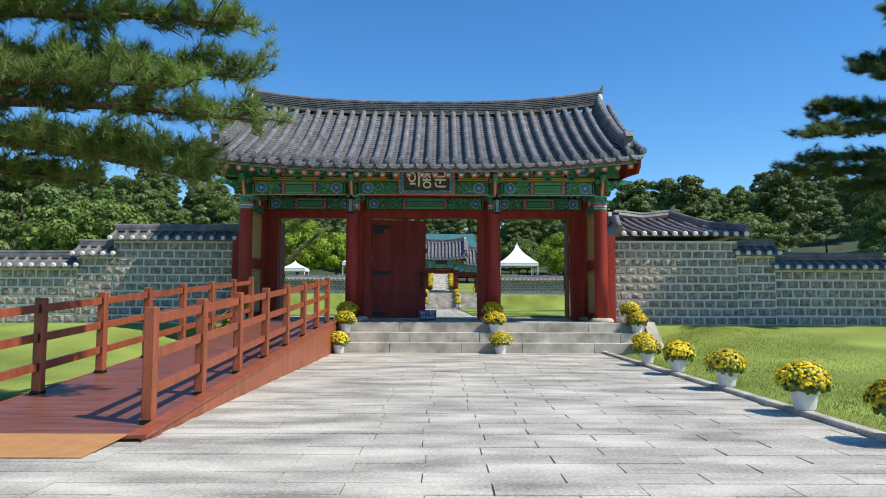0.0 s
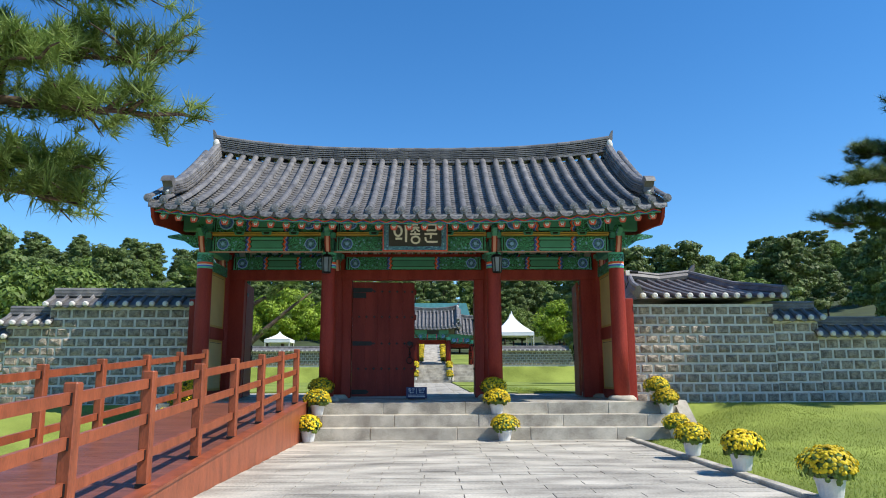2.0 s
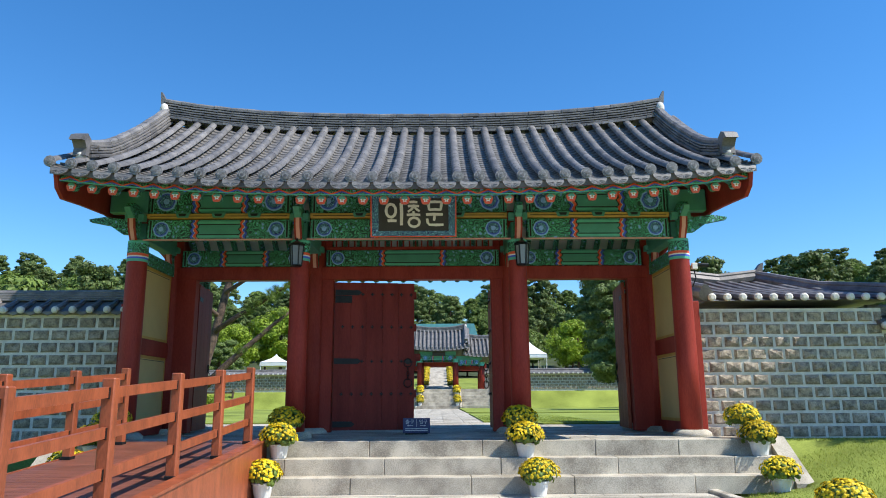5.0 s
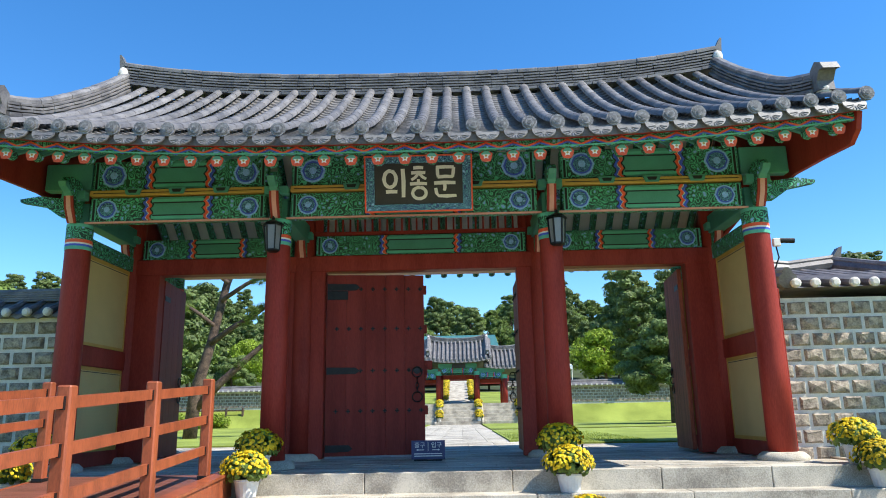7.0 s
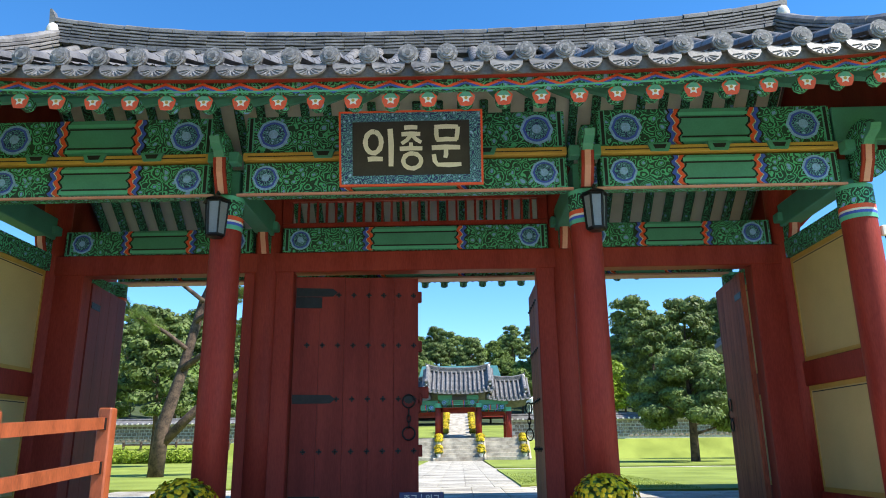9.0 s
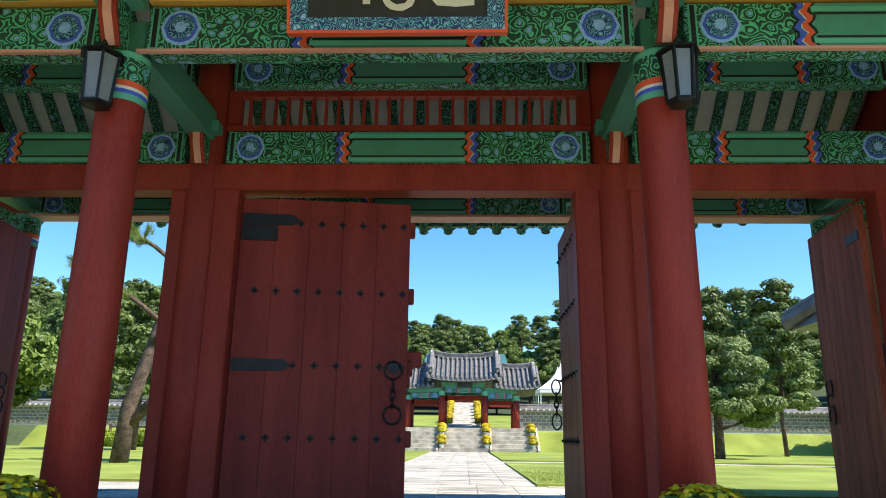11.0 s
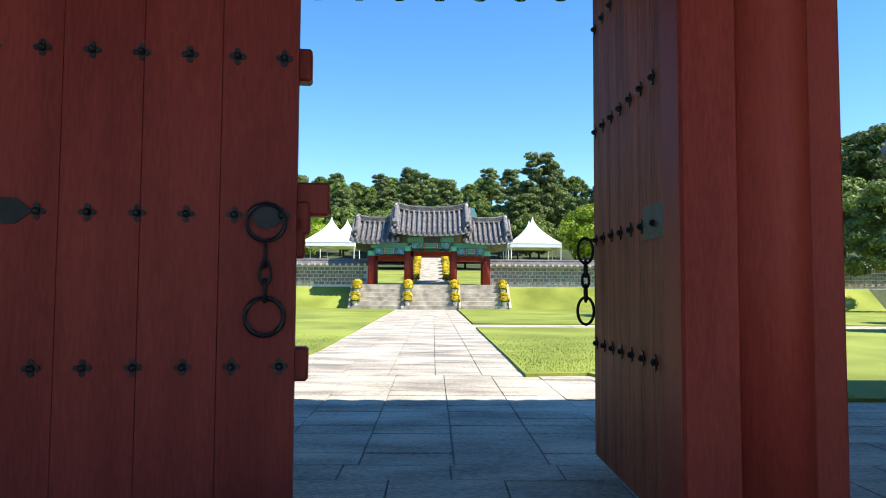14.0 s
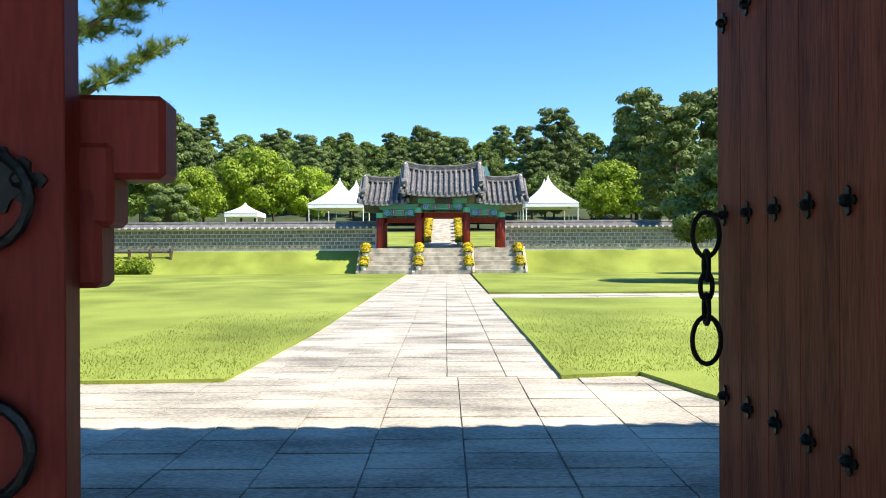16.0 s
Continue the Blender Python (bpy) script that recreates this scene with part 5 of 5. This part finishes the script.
# ---- tents, chairs, hedge and fence behind the far wall ----
def tent(x, y, z, w, h, top):
    t = thing("canopy_tent", "white peaked canopy tent on thin poles", "tent", (x, y, z), "canopy tents")
    V, F = [], []
    n = 8
    for k in range(n + 1):
        e = k / n
        r = w / 2 * (1 - e) ** 1.7 + 0.02
        zz = h + (top - h) * e
        for a, b in ((-1, -1), (1, -1), (1, 1), (-1, 1)):
            V.append((a * r, b * r, zz))
    F = [(4 * k + a, 4 * k + (a + 1) % 4, 4 * k + 4 + (a + 1) % 4, 4 * k + 4 + a) for k in range(n) for a in range(4)]
    raw("canopy", V, F, TENT, t)
    part("valance", box(-w / 2, w / 2, -w / 2, -w / 2 + 0.02, h - 0.3, h), TENT, t)
    part("valance", box(-w / 2, w / 2, w / 2 - 0.02, w / 2, h - 0.3, h), TENT, t)
    for a in (-1, 1):
        part("valance", box(a * w / 2 - 0.01, a * w / 2 + 0.01, -w / 2 + 0.02, w / 2 - 0.02, h - 0.3, h), TENT, t)
        for b in (-1, 1):
            part("pole", tube([(a * (w / 2 - 0.06), b * (w / 2 - 0.06), -0.6), (a * (w / 2 - 0.06), b * (w / 2 - 0.06), h)], 0.04, 6), WHITEP, t)
    return t


tent(8.2, 52, 2.85, 3.8, 2.3, 4.45)
tent(-7.2, 52, 2.85, 4.0, 2.3, 4.35)
tent(-6.6, 57, 3.1, 4.0, 2.3, 4.4)
tent(8.6, 57, 3.1, 4.0, 2.3, 4.4)
tent(-14.2, 52, 2.7, 2.4, 1.9, 2.7)


def chair(x, y, z, rz):
    c = thing("plastic_chair", "white plastic stacking chair on the grass", "chair", (x, y, z), "white chairs", rz=rz)
    part("seat", box(-0.22, 0.22, -0.22, 0.22, 0.42, 0.46, 0.01), CHAIR, c)
    part("backrest", box(-0.22, 0.22, 0.19, 0.23, 0.46, 0.88, 0.01), CHAIR, c)
    for a in (-0.19, 0.19):
        for b in (-0.19, 0.19):
            part("leg", box(a - 0.02, a + 0.02, b - 0.02, b + 0.02, -0.1, 0.42), CHAIR, c)
    return c


first_chair = chair(6.0, 49.0, 2.75, 0)
random.seed(8)
for k in range(34):
    x = (5.2 + 0.62 * (k % 9)) if k < 17 else (-10.2 + 0.62 * (k % 9))
    copy_thing(first_chair, pose(x + random.uniform(-.1, .1), 49.0 + 1.0 * ((k // 9) % 2) + random.uniform(-.2, .2) + 0.3, 2.8, 0, 0, random.uniform(-15, 15)))

fence = thing("wooden_fence", "low brown wooden rail fence by the hedge", "fence")
for k in range(7):
    part("post", box(-19.5 + k * 1.05 - 0.06, -19.5 + k * 1.05 + 0.06, 35.0 - 0.06, 35.06, 0.6, 1.95, 0.01), BARK, fence)
for z in (1.25, 1.75):
    part("rail", box(-19.5, -13.1, 34.97, 35.03, z, z + 0.1), BARK, fence)
hall = thing("shrine_hall", "teal-roofed hall far behind the second gate", "building", (0.5, 62, 4.2))
part("wall", box(-5, 5, 0, 5, 0, 3.2), RED, hall)
part("roof", prism([(-4.3, 3.0), (-3.9, 3.4), (-3.5, 4.75), (3.7, 4.75), (4.1, 3.4), (4.5, 3.0)], "y", -1.5, 6), TEAL, hall)
upper = setting(obj("upper_stairs", prism([(37.5, 1.9), (37.5, 2.0), (47, 3.9), (47, 1.9)], "x", -0.6, 1.5), GRANITE), "pale granite stairs beyond the second gate", "stairs")
for k in range(7):
    for x in (-0.45, 1.35):
        q = copy_thing(protos[k % 3], pose(0, 0, 0))
        q.matrix_world = pose(x, 38 + 1.2 * k, 2.05 + 0.24 * k) @ Matrix.Scale(1.0, 4)

# ---- trees ----
def quads(rnd, centres, sizes, n_each, leaf, flat=0.6):
    """Leaf quads scattered through ellipsoid clumps, denser at the skin."""
    V, F = [], []
    for c, s in zip(centres, sizes):
        for _ in range(n_each):
            d = Vector((rnd.gauss(0, 1), rnd.gauss(0, 1), rnd.gauss(0, 1))).normalized()
            q = rnd.uniform(0.55, 1.05)
            p = Vector(c) + Vector((d.x * s * q, d.y * s * q, d.z * s * flat * q))
            nn = (d + Vector((rnd.uniform(-.7, .7), rnd.uniform(-.7, .7), rnd.uniform(-.3, .9)))).normalized()
            u = nn.orthogonal().normalized()
            w = nn.cross(u)
            a = rnd.uniform(0, math.pi)
            u, w = u * math.cos(a) + w * math.sin(a), w * math.cos(a) - u * math.sin(a)
            z = leaf * rnd.uniform(0.6, 1.3)
            k = len(V)
            V += [p - u * z, p + w * z * 0.55, p + u * z, p - w * z * 0.55]
            F.append((k, k + 1, k + 2, k + 3))
    return V, F


def tree(seed, h, r, kind, label, clumps=34, per=210, leaf=0.16, name="tree", trunk=0.16, lean=0.0, clear=0.35, gap=3):
    rnd = random.Random(seed)
    t = thing(name, label, "tree")
    top = Vector((lean, 0, h * 0.86))
    pts = [(0, 0, -0.4), (lean * 0.2 + rnd.uniform(-.1, .1), rnd.uniform(-.1, .1), h * 0.3), (lean * 0.6 + rnd.uniform(-.2, .2), rnd.uniform(-.2, .2), h * 0.6), top]
    part("trunk", tube(pts, [trunk * 1.25, trunk, trunk * 0.7, trunk * 0.25], 9), BARK, t, smooth=True)
    C, S = [], []
    for k in range(clumps):
        e = (k + rnd.random()) / clumps
        z = h * (clear + (1.0 - clear) * e)
        prof = {"pine": 1.0 - 0.55 * e, "round": math.sin(math.pi * (0.15 + 0.8 * e)), "pads": 1.0 - 0.45 * e}[kind]
        a = k * 2.4 + rnd.uniform(-.5, .5)
        q = r * prof * math.sqrt(rnd.uniform(0.15, 1.0))
        C.append((lean * e + q * math.cos(a), q * math.sin(a), z))
        S.append(r * rnd.uniform(0.24, 0.38) * (0.7 + 0.3 * prof))
        if k % gap == 0:
            zz = z - 0.12 * h
            part("limb", tube([(lean * e * 0.8, 0, max(zz, 0.25 * h)), (C[-1][0] * 0.6, C[-1][1] * 0.6, z - 0.05 * h), C[-1]], [trunk * 0.42, trunk * 0.25, trunk * 0.08], 6), BARK, t, smooth=True)
    flat = {"pine": 0.5, "round": 0.75, "pads": 0.5}[kind]
    V, F = quads(rnd, C, S, per, leaf, flat)
    raw("crown", V, F, {"pine": PINED, "round": LEAFG, "pads": PINED}[kind], t)
    return t


def recolour(t, m):
    for o in t.children:
        if o.name.startswith(("crown", "needles")):
            o.data.materials[0] = m


pineA = tree(1, 11, 3.6, "pine", "tall dark green pine in the wood", clumps=42, per=240, leaf=0.2, gap=9)
pineB = tree(2, 12, 3.2, "pine", "tall dark green pine in the wood", clumps=40, per=240, leaf=0.2, gap=9)
roundA = tree(3, 8, 3.4, "round", "broad green leafy tree in the wood", clumps=44, per=240, leaf=0.2, gap=9)
roundB = tree(4, 7, 3.4, "round", "bright yellow-green leafy tree behind the wall", clumps=46, per=240, leaf=0.18, gap=9)
recolour(roundB, LEAFY)
for q, p in ((pineA, (-32, 84)), (pineB, (14, 86)), (roundA, (24, 60)), (roundB, (-15.5, 60))):
    q.matrix_world = pose(p[0], p[1], terrain(*p) - 0.2)
random.seed(21)


def plant(proto, x, y, s, name="", label=""):
    o = copy_thing(proto, pose(0, 0, 0))
    o.matrix_world = pose(x, y, terrain(x, y) - 0.1, 0, 0, random.uniform(0, 360)) @ Matrix.Diagonal((s, s, s * random.uniform(0.9, 1.1), 1))
    if label:
        o["label"] = label
    return o


# the wood on the hill
for row in range(5):
    y = 70 + row * 11
    n = 32 + 5 * row
    for k in range(n):
        x = (k - (n - 1) / 2) * 3.4 + random.uniform(-1.5, 1.5)
        plant(random.choice((pineA, roundA, pineB, roundA)), x, y + random.uniform(-4, 4), random.uniform(0.58, 0.72))
# trees nearer behind the far wall
for x, y, s, q in ((13.6, 54, 0.98, roundB), (17.5, 60, 1.15, pineB), (21, 56, 1.1, pineA), (25.5, 52, 1.15, pineB), (30, 48, 1.0, roundA), (35, 52, 1.2, pineA), (-19, 56, 0.8, roundB), (-11.5, 62, 0.85, roundB), (-24, 54, 0.95, roundA), (-29, 48, 1.0, pineA), (-26, 62, 1.1, pineB), (-34, 56, 1.2, roundA), (-40, 46, 1.1, pineB), (41, 44, 1.1, pineA), (28, 66, 1.3, pineB), (19, 68, 1.2, pineA)):
    plant(q, x, y, s * 0.85)
# trees seen over the outer walls
for x, y, s, q in ((-13, 9, 0.62, roundA), (-17, 14, 0.75, roundA), (-21, 10, 0.8, pineA), (-26, 16, 0.9, roundA), (-31, 10, 1.0, pineB), (-20, 24, 0.9, roundA), (-28, 28, 1.0, pineA), (-36, 20, 1.2, roundA), (-14, 26, 0.75, pineB),
                   (14.5, 14, 0.55, pineA), (18, 18, 0.62, pineB), (22, 13, 0.62, roundA), (26, 20, 0.75, pineA), (31, 15, 0.8, pineB), (16, 30, 0.8, pineB), (23, 32, 0.85, pineA), (37, 24, 1.0, roundA), (12.5, 36.5, 0.8, pineB)):
    plant(q, x, y, s * (0.9 if x < 0 else 0.74))

# clipped pine on the inner lawn, and clipped shrub by the tents
pads = tree(6, 4.6, 2.3, "pads", "clipped cloud-shaped pine on the lawn", clumps=30, per=1500, leaf=0.08, name="cloud_pine", trunk=0.17, clear=0.36)
pads.matrix_world = pose(10.6, 23.5, P)
plant(pads, 17.0, 43, 1.0)
plant(pads, 15.0, 45, 0.85)
plant(pads, -17.5, 46, 0.75)
plant(pads, -25.5, 43, 0.9)


def hedge(x0, x1, y, z, h):
    rnd = random.Random(4)
    t = thing("hedge", "clipped low green hedge in front of fence", "hedge")
    C = [(x0 + (x1 - x0) * rnd.random(), y + rnd.uniform(-.2, .2), z + h * rnd.uniform(0.35, 0.7)) for _ in range(42)]
    V, F = quads(rnd, C, [0.42] * len(C), 120, 0.07, 0.9)
    raw("leaves", V, F, LEAFY, t)


hedge(-19.6, -13.9, 33.9, P, 0.95)


def needles(rnd, tips, n, length):
    """Tufts of long thin needles round each twig tip."""
    V, F = [], []
    for p, d in tips:
        for _ in range(n):
            v = (d * rnd.uniform(0.2, 1.0) + Vector((rnd.gauss(0, .55), rnd.gauss(0, .55), rnd.gauss(0, .45) + 0.12))).normalized()
            L = length * rnd.uniform(0.6, 1.15)
            s = v.orthogonal().normalized() * 0.0048
            b = p - d * rnd.uniform(0, 0.16)
            k = len(V)
            V += [b - s, b + s, b + v * L]
            F.append((k, k + 1, k + 2))
    return V, F


def pine_boughs(name, label, at, trunk_pts, trunk_r, boughs, seed, n=26, length=0.13):
    """A near pine: a trunk and boughs, each with twigs that carry tufts of needles."""
    rnd = random.Random(seed)
    t = thing(name, label, "tree", at)
    part("trunk", tube(trunk_pts, trunk_r, 10), BARK, t, smooth=True)
    tips = []
    for start, end, width, r, twigs in boughs:
        a, b = Vector(start), Vector(end)
        mid = (a + b) / 2 + Vector((rnd.uniform(-.1, .1), rnd.uniform(-.2, .2), rnd.uniform(-0.05, 0.2)))
        path = [a, a.lerp(mid, 0.5) + Vector((0, 0, 0.06)), mid, mid.lerp(b, 0.55) + Vector((0, rnd.uniform(-.1, .1), 0.03)), b]
        part("limb", tube(path, [r, r * 0.85, r * 0.65, r * 0.4, r * 0.14], 7), BARK, t, smooth=True)
        bm = bmesh.new()
        d0 = (b - a).normalized()
        twigs = int(twigs * 1.7)
        for k in range(twigs):
            e = 0.3 + 0.7 * (k + rnd.random()) / twigs
            p = a.lerp(mid, e * 2) if e < 0.5 else mid.lerp(b, e * 2 - 1)
            sd = Vector((d0.x * 0.6 + rnd.gauss(0, .4), rnd.choice((-1, 1)) * rnd.uniform(0.3, 1), rnd.uniform(-0.15, 0.5))).normalized()
            L = width * rnd.uniform(0.35, 1.0) * (1.15 - 0.5 * e)
            q = p + sd * L
            tube([p, p.lerp(q, 0.5) + Vector((0, 0, 0.03)), q], [r * 0.2, r * 0.13, 0.004], 4, bm)
            for j in range(7):
                f = 0.35 + 0.65 * j / 6
                c = p.lerp(q, f) + Vector((rnd.gauss(0, .07), rnd.gauss(0, .07), rnd.uniform(0.0, 0.13)))
                tips.append((c, (sd + Vector((rnd.gauss(0, .4), rnd.gauss(0, .4), rnd.uniform(0.1, .7)))).normalized()))
        part("twig_spray", bm, BARK, t)
    V, F = needles(rnd, tips, n, length)
    raw("needles", V, F, PINE, t)
    return t


# the near pine whose boughs hang over the ramp
near = pine_boughs("pine_tree", "near pine with long needle boughs over the ramp", (-0.4, -0.3, 0),
    [(-7.4, -12.4, -0.2), (-7.1, -12.3, 2.0), (-6.8, -12.2, 4.0), (-6.6, -12.2, 6.2)], [0.24, 0.2, 0.16, 0.08],
    [((-6.9, -12.2, 3.0), (-1.75, -12.2, 2.75), 0.85, 0.085, 30), ((-6.85, -12.2, 3.6), (-1.2, -12.3, 3.15), 0.9, 0.1, 34), ((-6.8, -12.1, 3.9), (-1.35, -11.9, 3.75), 0.9, 0.09, 34),
     ((-6.8, -12.2, 4.2), (-1.4, -12.1, 4.3), 0.9, 0.08, 34), ((-6.7, -12.2, 4.7), (-1.6, -12.3, 4.75), 0.9, 0.07, 30), ((-6.9, -12.2, 2.6), (-3.2, -11.8, 2.55), 0.7, 0.06, 18), ((-6.9, -12.2, 3.2), (-1.7, -12.2, 2.5), 0.8, 0.07, 34), ((-6.8, -12.1, 3.8), (-1.8, -12.7, 3.4), 0.8, 0.07, 22), ((-6.7, -12.2, 5.0), (-2.4, -11.8, 5.3), 0.9, 0.07, 26)], 31, n=44, length=0.16)
# a pine outside the east wall
east = pine_boughs("pine_tree", "dark pine standing in front of the low wall", (-1.4, 0, 0.6),
    [(16.2, -2.0, -0.8), (15.9, -1.9, 2.5), (16.1, -1.8, 5.0), (16.0, -1.8, 8.4)], [0.25, 0.2, 0.15, 0.06],
    [((16, -1.9, 3.6), (12.6, -1.6, 3.6), 0.9, 0.07, 22), ((16, -1.9, 4.2), (11.6, -1.2, 4.4), 0.9, 0.07, 24), ((16, -1.9, 4.8), (11.9, -1.7, 5.2), 0.9, 0.07, 24), ((16, -1.9, 5.4), (12.3, -1.4, 5.9), 0.9, 0.06, 22), ((16, -1.9, 6.0), (12.9, -1.6, 6.8), 0.9, 0.06, 20), ((16, -1.9, 3.2), (13.2, -2.4, 3.0), 0.9, 0.06, 18), ((16, -1.9, 4.0), (10.9, -1.9, 4.0), 0.9, 0.07, 30), ((16, -1.9, 5.1), (11.2, -2.2, 4.9), 0.9, 0.07, 30), ((16, -1.9, 5.8), (11.6, -2.0, 5.6), 0.9, 0.06, 28), ((16, -1.9, 6.5), (13.2, -2.2, 6.4), 0.9, 0.06, 22), ((16, -1.9, 6.2), (13.5, -3.0, 6.4), 1.0, 0.07, 28), ((16, -1.9, 6.8), (13.4, -1.2, 7.1), 1.0, 0.07, 28), ((16, -1.9, 7.4), (13.6, -2.6, 7.9), 1.0, 0.07, 28), ((16, -1.9, 7.9), (14.0, -1.6, 8.4), 1.0, 0.07, 28), ((16, -1.9, 6.6), (18.6, -2.6, 7.0), 1.0, 0.07, 28), ((16, -1.9, 7.2), (18.8, -1.4, 7.7), 1.0, 0.07, 28), ((16, -1.9, 7.8), (17.8, -2.8, 8.4), 1.0, 0.07, 28), ((16, -1.9, 5.6), (19.2, -1.8, 6.0), 1.0, 0.07, 28), ((16, -1.9, 4.9), (18.8, -2.4, 5.2), 1.0, 0.07, 28), ((16, -1.9, 7.0), (15.6, -4.2, 7.3), 1.0, 0.07, 28)], 32, n=70, length=0.2)
recolour(east, PINED)
# the old pine with leaning trunks behind the gate
old = pine_boughs("pine_tree", "old pine with leaning forked trunks on the lawn", (-7.0, 12.0, P),
    [(-1.0, 0, -0.2), (-0.9, 0, 1.4), (-0.5, 0.1, 3.0), (-0.1, 0.2, 5.0), (0.6, 0.3, 7.0)], [0.23, 0.19, 0.15, 0.12, 0.06],
    [((-0.9, 0, 0.9), (2.4, 0.4, 4.0), 0.5, 0.15, 4), ((-0.5, 0, 3.0), (2.6, 0.2, 5.0), 0.7, 0.1, 12), ((-0.2, 0, 4.4), (3.0, -0.3, 6.2), 0.9, 0.08, 22), ((0.2, 0, 5.6), (3.6, 0.3, 7.0), 0.9, 0.07, 24), ((0.5, 0, 6.6), (2.6, -0.2, 8.0), 0.9, 0.06, 22), ((0, 0, 5), (-2.6, 0, 6.6), 0.9, 0.07, 20), ((-0.4, 0, 3.6), (-2.8, 0.2, 5.0), 0.8, 0.07, 16), ((0.6, 0.2, 6.8), (4.2, 0.2, 6.0), 0.8, 0.06, 20)], 33, n=50, length=0.2)

# ---- grass blades where the lawn is seen close ----
rnd = np.random.default_rng(4)


def blades(n, x0, x1, y0, y1, zf, size, keep):
    V, F = [], []
    xs2, ys2 = rnd.uniform(x0, x1, n), rnd.uniform(y0, y1, n)
    for x, y in zip(xs2, ys2):
        if not keep(x, y):
            continue
        a = rnd.uniform(0, 6.28)
        h = size * rnd.uniform(0.6, 1.3)
        dx, dy = 0.005 * math.cos(a), 0.005 * math.sin(a)
        z = zf(x, y)
        k = len(V)
        V += [(x - dx, y - dy, z), (x + dx, y + dy, z), (x + rnd.uniform(-.02, .02), y + rnd.uniform(-.02, .02), z + h)]
        F.append((k, k + 1, k + 2))
    return V, F


V, F = blades(70000, -3.6, 4.6, 3.9, 13, lambda x, y: P + 0.033, 0.026, lambda x, y: ((x < -1.36 and y > 5.6) or (x > 1.72 and (y > 5.9 or x > 3.0))) and rnd.random() > (y - 5.5) / 7.5)
tagged(raw("grass", V, F, BLADE), "short green lawn grass blades", "grass", kind="stuff")
V, F = blades(60000, 4.43, 9.5, -14, -0.8, terrain, 0.03, lambda x, y: (x > 5.9 or y < -3.4) and rnd.random() > (x - 6.5) / 3)
tagged(raw("grass", V, F, BLADE), "short green lawn grass blades", "grass", kind="stuff")

# ---- paving, piece by piece ----
pave("pavement_front", -2.07, 4.27, -24.0, -3.18, 0.0, 0.96, 0.295, True, (-15.6, -4.2), "weathered pale granite slab paving before the gate", 60)
pave("pavement_west", -9.0, -2.08, -24.0, -14.1, 0.0, 0.96, 0.295, True, (-16.5, -14.0), "weathered pale granite slab paving by the ramp", 61)
pave("floor_gate", -4.9, 4.9, -2.13, 1.5, P, 0.62, 0.33, True, (-9, 9), "grey stone slab floor under the gate", 62)
pave("pavement_terrace", -6.0, 6.0, 1.5, 5.85, P, 0.56, 0.305, False, (1, 6), "stone slab terrace behind the gate", 63)
pave("pavement_path", -1.62, 1.74, 5.85, 33.0, P, 0.56, 0.305, False, (5, 14.5), "pale stone slab path across the lawn", 64)
pave("pavement_cross", 1.74, 40.0, 16.1, 18.3, P - 0.01, 0.9, 0.44, True, (99, 100), "pale stone cross path in the lawn", 65)
